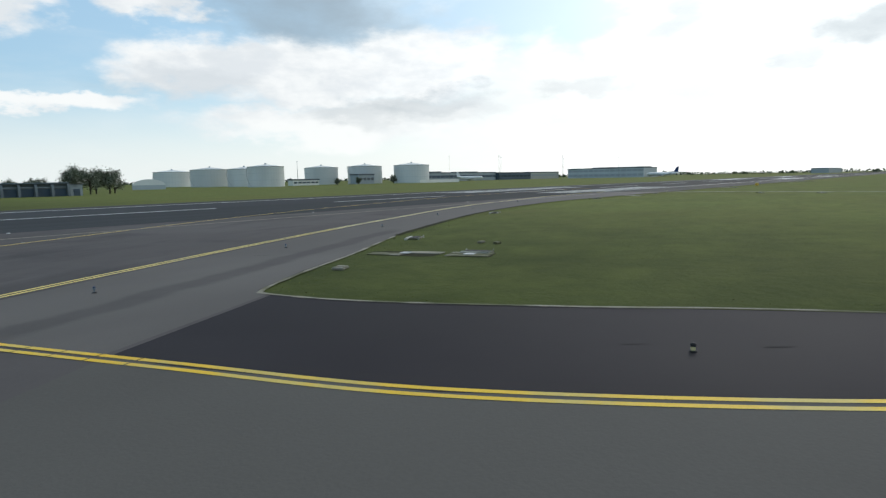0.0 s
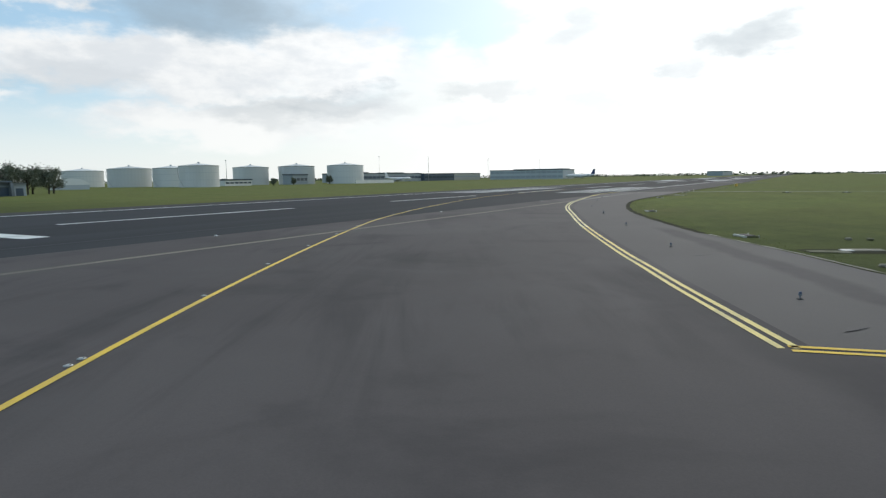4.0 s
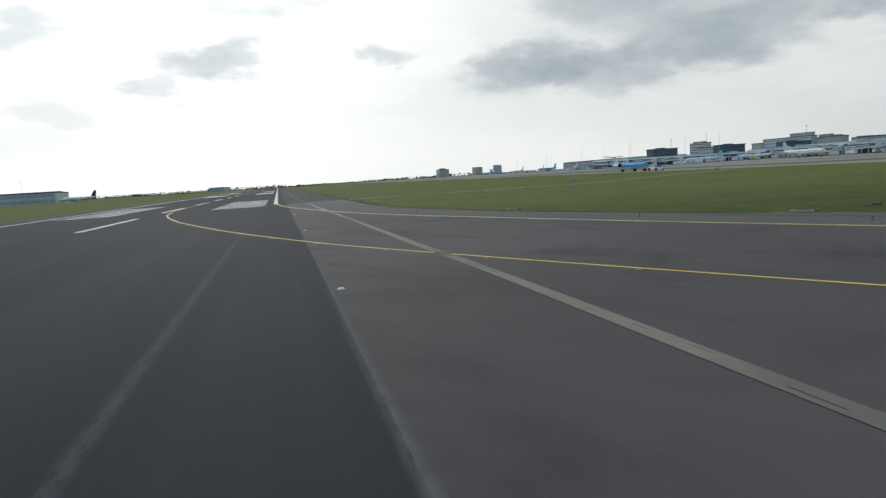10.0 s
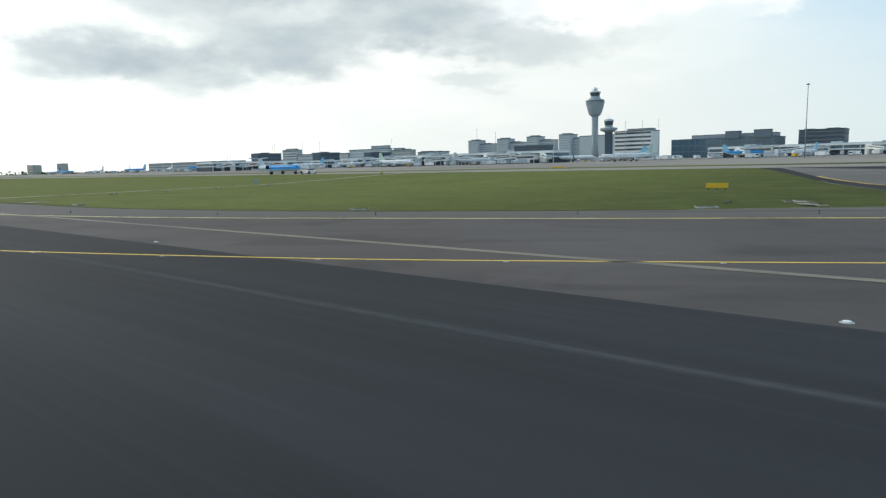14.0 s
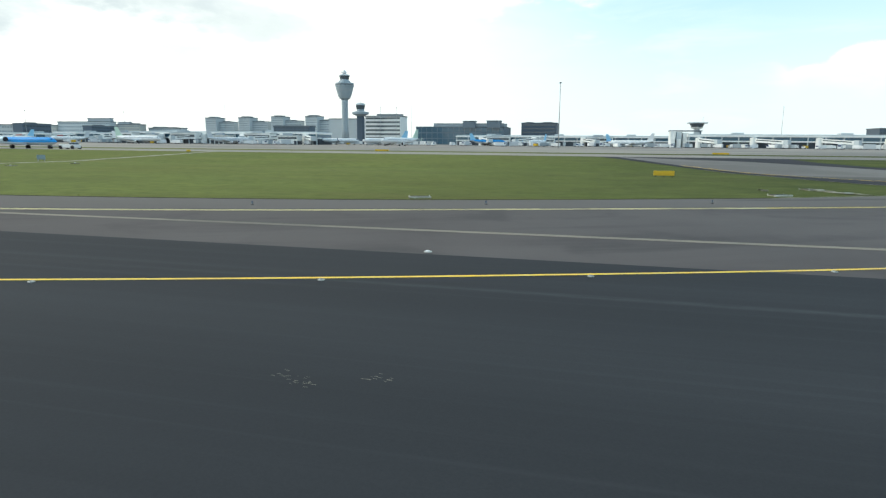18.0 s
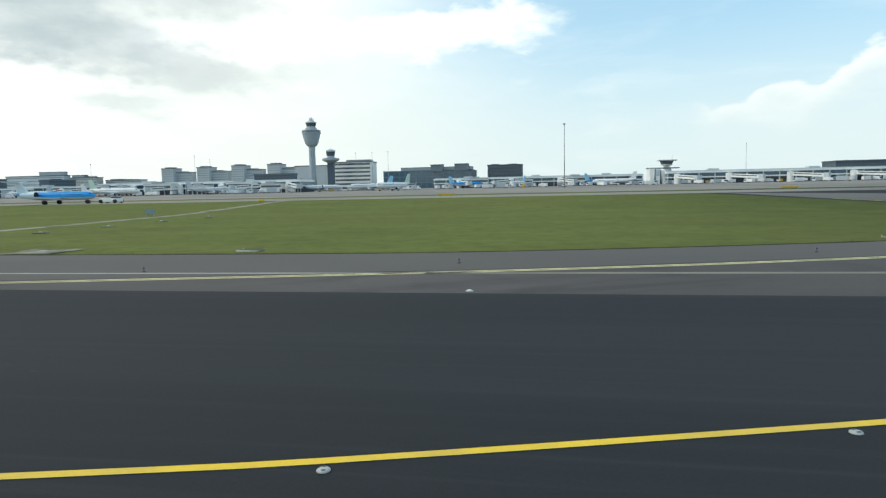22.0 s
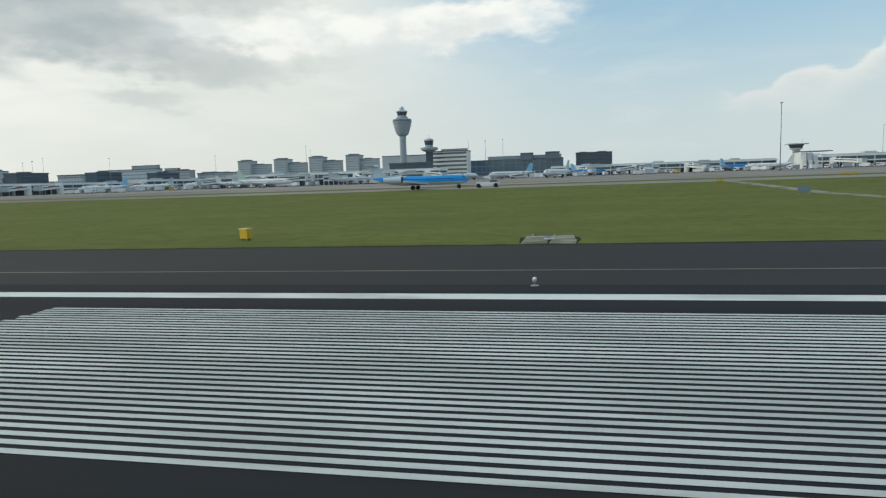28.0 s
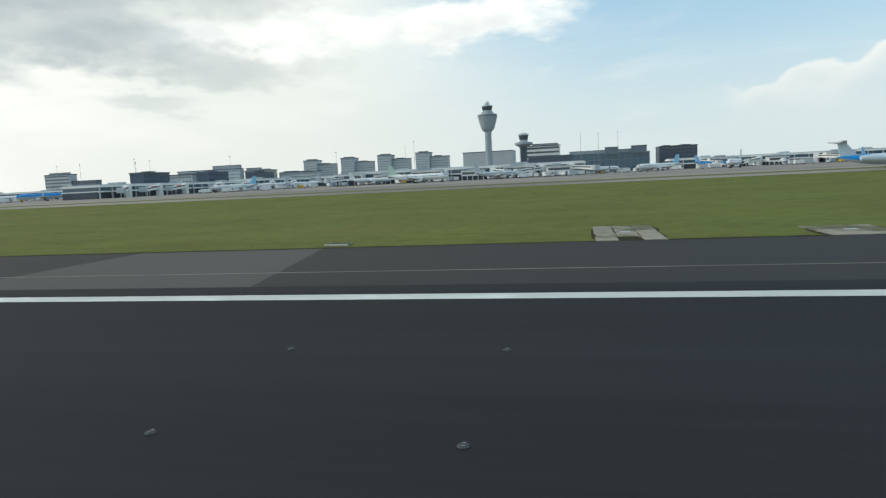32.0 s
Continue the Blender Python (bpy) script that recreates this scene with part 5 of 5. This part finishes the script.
# low halls to the west beyond the runway
block("hangar", "wide low hangar with a pale front and a dark door strip", -778, -666, -290, 50, 12.6, M_LGREY, 2, 0.5, M_GREY, cols=14, base=0, turn=90, pent=((0.3, 0.98, 1.4),))
block("low_hall", "low beige hall beside the hangar", -758, -674, -380, 40, 9.4, M_BEIGE, 1, 0.25, M_GREY, cols=10, base=0, turn=180)
block("low_hall", "low dark hall beside the fuel depot", -674, -592, -380, 30, 9.0, M_DKBLD, 1, 0.3, cols=8, base=0, turn=180)
block("low_hall", "long grey hall behind the fuel depot", -592, -440, -385, 40, 9.6, M_GREY, 1, 0.3, M_DKBLD, cols=18, base=0, turn=180, pent=((0.2, 0.3, 1.5), (0.6, 0.8, 1.2)))
block("far_shed", "low grey shed on the horizon", -1500, -1300, -120, 30, 9, M_GREY, 0, base=0)

# ------------------------------------------------------------------ aircraft


def lifted(points, thick, bm=None):
    """A flat wing from a plan outline of (x, y, z) with a thickness."""
    bm = bm or bmesh.new()
    a = [bm.verts.new((x, y, z + thick / 2)) for x, y, z in points]
    b = [bm.verts.new((x, y, z - thick / 2)) for x, y, z in points]
    n = len(points)
    bm.faces.new(a)
    bm.faces.new(b[::-1])
    for i in range(n):
        bm.faces.new((a[i], b[i], b[(i + 1) % n], a[(i + 1) % n]))
    return bm


def aircraft(name, label, m, length, upper, lower, fin, rear=False, split=-0.1, group="parked aircraft"):
    """An airliner with its nose to +x: hull in two paints, wings, tail, engines, wheels, windows."""
    L, r = length, length * (0.046 if rear else 0.052)
    zc = r + (1.0 if rear else 1.7)
    t = thing(name, label, "aircraft", m, group)
    stations = [(0.5, 0.06, -0.25), (0.485, 0.42, -0.16), (0.46, 0.70, -0.08), (0.42, 0.93, 0), (0.37, 1, 0), (0.1, 1, 0), (-0.18, 1, 0), (-0.30, 0.86, 0.14), (-0.40, 0.55, 0.40), (-0.47, 0.26, 0.62), (-0.5, 0.06, 0.7)]
    n = 20
    for top_half, mat, nm in ((True, upper, "upper_hull"), (False, lower, "lower_hull")):
        bm = bmesh.new()
        lo, hi = (math.asin(split), math.pi - math.asin(split)) if top_half else (math.pi - math.asin(split), 2 * math.pi + math.asin(split))
        rings = [[bm.verts.new((s * L, k * r * math.cos(lo + (hi - lo) * i / 12), zc + dz * r + k * r * math.sin(lo + (hi - lo) * i / 12))) for i in range(13)] for s, k, dz in stations]
        for a, b in zip(rings, rings[1:]):
            for i in range(12):
                bm.faces.new((a[i], a[i + 1], b[i + 1], b[i]))
        part(nm, bm, mat, t, smooth=True)
    for sgn in (-1, 1):
        part("cabin_glazing", boxed(-0.26 * L, 0.37 * L, sgn * r * 0.965 - 0.03, sgn * r * 0.965 + 0.03, zc + r * 0.24, zc + r * 0.33), M_NAVY, t)
    part("windscreen", boxed(0.435 * L, 0.462 * L, -r * 0.62, r * 0.62, zc + r * 0.30, zc + r * 0.62, 0.1), M_NAVY, t)
    span = L * (0.45 if rear else 0.46)
    wz = zc - r * 0.72
    for sgn in (-1, 1):
        w = part("wing", lifted([(0.10 * L, sgn * r * 0.6, wz), (-0.02 * L, sgn * span, wz + 0.07 * span), (-0.055 * L, sgn * span, wz + 0.07 * span), (-0.10 * L, sgn * span * 0.35, wz + 0.02 * span), (-0.11 * L, sgn * r * 0.6, wz)], 0.45), M_AIRG, t)
        if not rear:
            part("winglet", lifted([(-0.03 * L, sgn * span, wz + 0.07 * span), (-0.055 * L, sgn * (span + .3), wz + 0.07 * span + 2.0), (-0.068 * L, sgn * (span + .3), wz + 0.07 * span + 2.0), (-0.055 * L, sgn * span, wz + 0.07 * span)], 0.12), fin, w)
        ex, ey, ez, er = (-0.25 * L, sgn * (r + 1.0), zc + 0.35 * r, 0.85) if rear else (0.06 * L, sgn * span * 0.34, wz - 0.75, 0.95)
        e = part("engine", beam((ex + 2.1, ey, ez), (ex - 2.3, ey, ez), er, 14, None, er * 0.62), M_AIRW if not rear else M_PALEW, t, smooth=False)
        part("intake", beam((ex + 2.0, ey, ez), (ex + 2.25, ey, ez), er * 0.86, 14), M_BLACK, e)
        hz = zc + r * (0.45 if not rear else 0) + (L * 0.155 if rear else 0)
        hx = -0.43 * L if not rear else -0.475 * L
        part("tailplane", lifted([(hx + 0.05 * L, sgn * 0.3, hz), (hx - 0.01 * L, sgn * L * 0.165, hz + 0.3), (hx - 0.045 * L, sgn * L * 0.165, hz + 0.3), (hx - 0.045 * L, sgn * 0.3, hz)], 0.25), M_AIRG, t)
    fz = zc + r * 0.75
    fh = L * (0.125 if rear else 0.17)
    bm = bmesh.new()
    pts = [(-0.33 * L, fz), (-0.435 * L, fz + fh), (-0.50 * L, fz + fh), (-0.475 * L, fz - r * 0.2)]
    a = [bm.verts.new((x, -0.16, z)) for x, z in pts]
    b = [bm.verts.new((x, 0.16, z)) for x, z in pts]
    bm.faces.new(a)
    bm.faces.new(b[::-1])
    for i in range(4):
        bm.faces.new((a[i], b[i], b[(i + 1) % 4], a[(i + 1) % 4]))
    part("tail_fin", bm, fin, t)
    for gx, gy in ((0.40 * L, 0), (-0.045 * L, -2.5), (-0.045 * L, 2.5)):
        g = part("gear_leg", beam((gx, gy, 0.4), (gx, gy, zc - r * 0.6), 0.14), M_STEEL, t)
        for s in (-0.28, 0.28):
            part("wheel", beam((gx, gy + s - 0.14, 0.48), (gx, gy + s + 0.14, 0.48), 0.48, 14), M_BLACK, g)
    return t


aircraft("regional_jet", "sky-blue regional jet with rear engines and white T-tail", pose(-92.2, 147, level(147) + 0.03), 23.6, M_KBLUE, M_AIRG, M_PALEW, True, -0.34, "regional jet")
aircraft("airliner", "white airliner with a green-tipped tail standing on the apron", pose(-253, 382, level(382) + 0.03), 38, M_AIRW, M_AIRW, M_GREENT)
aircraft("airliner", "white airliner with a green tail parked nose out", pose(-65, 402, level(402) + 0.03, 0, 0, 246), 36, M_AIRW, M_AIRW, M_GREENT)
aircraft("airliner", "white airliner with a pale tail behind another", pose(-100, 470, level(470) + 0.03, 0, 0, 210), 36, M_AIRW, M_AIRW, M_PALEB)
aircraft("airliner", "pale blue airliner parked at the pier", pose(-40, 585, level(585) + 0.03, 0, 0, 20), 36, M_KBLUE, M_AIRG, M_PALEB)
aircraft("airliner", "sky-blue airliner parked at the pier", pose(80, 572, level(572) + 0.03, 0, 0, 30), 34, M_KBLUE, M_AIRG, M_PALEB)
aircraft("airliner", "white airliner parked along the pier", pose(84, 496, level(496) + 0.03, 0, 0, 180), 33, M_AIRW, M_AIRG, M_AIRW)
aircraft("airliner", "white airliner parked at the pier", pose(8, 560, level(560) + 0.03, 0, 0, 250), 34, M_AIRW, M_AIRW, M_PALEB)
aircraft("airliner", "sky-blue airliner parked at the far pier", pose(-512, 366, level(366) + 0.03, 0, 0, 215), 34, M_KBLUE, M_AIRG, M_AIRW)
aircraft("airliner", "white airliner parked at the far pier", pose(-300, 430, level(430) + 0.03, 0, 0, 15), 30, M_AIRW, M_AIRG, M_AIRW)
for i, (x, y, a) in enumerate(((-700, 430, 160), (-765, 415, 205), (-830, 440, 150), (-920, 430, 190), (-1010, 420, 20), (-1090, 430, 200))):
    aircraft("airliner", "distant airliner parked on the far apron", pose(x, y, level(y) + 0.03, 0, 0, a), 36, (M_AIRW, M_KBLUE, M_AIRW)[i % 3], M_AIRG, (M_AIRW, M_PALEB, M_NAVY)[i % 3])
for x, y, a, up_, fn in ((-560, 445, 200, M_AIRW, M_AIRW), (-640, 455, 20, M_AIRW, M_PALEB), (-398, 468, 215, M_AIRW, M_AIRG), (-392, 405, 230, M_AIRW, M_PALEB), (-396, 535, 235, M_AIRW, M_AIRG), (-208, 425, 20, M_AIRG, M_AIRG), (-140, 470, 30, M_AIRW, M_NAVY)):
    aircraft("airliner", "white airliner parked among the boarding bridges", pose(x, y, level(y) + 0.03, 0, 0, a), 33, up_, M_AIRG, fn)
aircraft("airliner", "dark-tailed airliner beside the hangar", pose(-738, -214, 0.02, 0, 0, -50), 44, M_AIRW, M_AIRG, M_NAVY)
aircraft("airliner", "white airliner in front of the low halls", pose(-478, -345, 0.02, 0, 0, 150), 34, M_AIRW, M_AIRW, M_AIRW)


def jet_bridge(m, label="white passenger boarding bridge sloping from the pier", bar=False):
    t = thing("boarding_bridge", label, "boarding bridge", m, "boarding bridges")
    part("rotunda", lathe([(2.4, 0), (2.4, 7.6), (0.5, 8.0)], 14), M_WHITE, t)
    bm = lifted([(1.4, 0, 5.9), (1.4, -24, 4.4), (-1.4, -24, 4.4), (-1.4, 0, 5.9)], 2.7)
    part("tunnel", bm, M_WHITE, t)
    part("window_strip", lifted([(1.44, -3, 6.1), (1.44, -22, 4.9), (-1.44, -22, 4.9), (-1.44, -3, 6.1)], 0.7), M_WIN, t)
    part("cab", boxed(-2.2, 2.2, -27, -23.5, 2.8, 6.2, 0.2), M_LGREY, t)
    if bar:
        part("lettering_bar", lifted([(1.50, -8, 6.35), (1.50, -16, 5.85), (1.43, -16, 5.85), (1.43, -8, 6.35)], 1.0), M_REDBAR, t, "faded red bar of lettering")
    for s in (-1.1, 1.1):
        part("leg", boxed(s - 0.3, s + 0.3, -19.3, -18.7, 0, 3.6), M_STEEL, t)
    return t


j0 = jet_bridge(pose(-434, 381, level(381), 0, 0, 14), "white boarding bridge with a faded red bar of lettering", True)
for y, a in ((350, 30), (410, 10), (457, 16), (502, 8), (545, 20), (592, 12)):
    copy_thing(j0, pose(-434, y, level(y), 0, 0, a))
j0 = jet_bridge(pose(-420, 653, level(653), 0, 0, -35))
for x, y, a in ((-370, 653, 30), (-520, 643, 25), (-570, 643, -30), (-620, 643, 30), (-690, 643, -20), (-318, 454, -40), (-290, 454, 35), (-250, 454, -35), (-215, 454, 30), (-180, 454, -40), (-160, 454, 40),
                (-50, 599, 30), (0, 599, -35), (45, 599, 30), (134, 519, 24), (172, 519, 48), (216, 519, 50), (260, 519, 52), (304, 519, 48), (346, 519, 50)):
    copy_thing(j0, pose(x, y, level(y), 0, 0, a))


def vehicle(m, length, high, mat, label, group):
    t = thing("service_vehicle", label, "vehicle", m, group)
    part("body", boxed(-length / 2, length * 0.22, -1.1, 1.1, 0.5, high, 0.08), mat, t)
    part("cab", boxed(length * 0.24, length / 2, -1.05, 1.05, 0.5, high * 0.85, 0.12), M_AIRW, t)
    part("windscreen", boxed(length / 2 - 0.1, length / 2 + 0.02, -0.9, 0.9, high * 0.5, high * 0.78), M_NAVY, t)
    for s in (-1, 1):
        for wx in (-0.32, 0.34):
            part("wheel", beam((wx * length, s * 0.9 - 0.15, 0.42), (wx * length, s * 0.9 + 0.15, 0.42), 0.42, 12), M_BLACK, t)
    return t


t = thing("aircraft_tug", "low white aircraft tug coupled to the nose wheel", "vehicle", pose(-76.0, 147, level(147) + 0.03))
part("chassis", boxed(-2.6, 2.6, -1.2, 1.2, 0.35, 1.25, 0.1), M_AIRW, t)
part("cab", boxed(0.6, 2.2, -0.9, 0.9, 1.25, 1.7, 0.08), M_DKBLD, t)
part("cab_roof", boxed(0.5, 2.3, -1.0, 1.0, 1.7, 1.82, 0.04), M_AIRW, t)
part("tow_bar", beam((-3.2, 0, 0.6), (-8.0, 0, 0.55), 0.1), M_STEEL, t)
for s in (-1, 1):
    for wx in (-2.0, 2.0):
        part("wheel", beam((wx, s * 1.2 - 0.2, 0.5), (wx, s * 1.2 + 0.2, 0.5), 0.5, 14), M_BLACK, t)
kinds = [vehicle(pose(-380, 430, level(430) + .03, 0, 0, 10), 6.5, 2.9, M_AIRW, "white service truck on the apron", "apron vehicles"),
         vehicle(pose(-410, 440, level(440) + .03, 0, 0, 170), 9.0, 3.6, M_AIRG, "pale grey catering truck on the apron", "apron vehicles"),
         vehicle(pose(-350, 425, level(425) + .03, 0, 0, 30), 5.0, 2.2, M_SIGN, "yellow service van on the apron", "apron vehicles"),
         vehicle(pose(-330, 435, level(435) + .03, 0, 0, 80), 7.0, 3.2, M_GREY, "grey loader on the apron", "apron vehicles")]
rv = random.Random(11)
for i in range(250):
    x = rv.uniform(-860, 380)
    if -475 < x < -428:
        x += 62
    y = (rv.uniform(360, 600) if x < -330 else rv.uniform(415, 448) if x < -150 else rv.uniform(470, 590) if x < 120 else rv.uniform(490, 512)) - (rv.random() < 0.15) * 25
    copy_thing(kinds[rv.choice((0, 0, 0, 0, 0, 0, 0, 0, 0, 1, 1, 3, 3, 3, 3, 2))], pose(x, y, level(y) + 0.03, 0, 0, rv.uniform(0, 360)))

# ------------------------------------------------------------------ trees


def tree(x, y, h, seed):
    r = random.Random(seed)
    t = thing("tree", "dark green broadleaf tree beside the sheds", "tree", pose(x, y, 0), "trees by the sheds")
    bm = beam((0, 0, 0), (0, 0, h * 0.5), 0.32, 8, None, 0.18)
    tips = []
    for i in range(16):
        a, z = r.uniform(0, 6.28), h * r.uniform(0.10, 0.5)
        q = (math.cos(a) * h * 0.25, math.sin(a) * h * 0.25, z + h * r.uniform(0.15, 0.35))
        beam((0, 0, z), q, 0.12, 6, bm, 0.04)
        tips.append(q)
    part("trunk", bm, M_BARK, t)
    verts, faces = [], []
    for k in range(2600):
        c = r.choice(tips + [(0, 0, h * 0.75)])
        p = Vector((c[0] + r.gauss(0, h * 0.075), c[1] + r.gauss(0, h * 0.075), c[2] + r.gauss(0, h * 0.085)))
        if p.z < h * 0.08:
            continue
        s = r.uniform(0.14, 0.34)
        u = Vector((r.gauss(0, 1), r.gauss(0, 1), r.gauss(0, 1))).normalized()
        v = u.orthogonal().normalized()
        w = u.cross(v)
        j = len(verts)
        verts += [tuple(p + v * s), tuple(p + w * s * 0.6), tuple(p - v * s), tuple(p - w * s * 0.6)]
        faces.append((j, j + 1, j + 2, j + 3))
    raw("crown", verts, faces, M_LEAF, t)
    return t


for i, (x, y, h) in enumerate(((12.6, -172, 10.6), (9.6, -176, 11.0), (6.2, -172, 10.2), (1.6, -178, 9.6), (-1.8, -174, 10.6), (-5.0, -177, 10.0), (34, -190, 6.9), (27, -190, 6.6), (19, -192, 6.9), (16, -193, 7.0), (-268, -270, 7.5), (-238, -280, 5.5), (-205, -268, 5.0))):
    tree(x, y, h, i)
# far woods on the horizon
verts, faces = [], []
r = random.Random(3)
for k in range(5200):
    az = radians(r.uniform(60, 190))
    far = r.uniform(1500, 2300)
    hump = 6 + 7 * max(0, noise.noise((az * 16, 0.5, 0))) + 5 * max(0, noise.noise((az * 55, 3.5, 0)))
    if noise.noise((az * 9, 7.7, 0)) < -0.15:
        hump *= 0.5
    p = Vector((-math.sin(az) * far, math.cos(az) * far, r.random() * hump))
    s = r.uniform(2.0, 4.5)
    u = Vector((r.gauss(0, 1), r.gauss(0, 1), r.gauss(0, 1))).normalized()
    v = u.orthogonal().normalized()
    w = u.cross(v)
    j = len(verts)
    verts += [tuple(p + v * s), tuple(p + w * s * 0.7), tuple(p - v * s), tuple(p - w * s * 0.7)]
    faces.append((j, j + 1, j + 2, j + 3))
tagged(raw("far_woods", verts, faces, M_WOOD), "low dark line of woods on the horizon", "woods", kind="stuff")
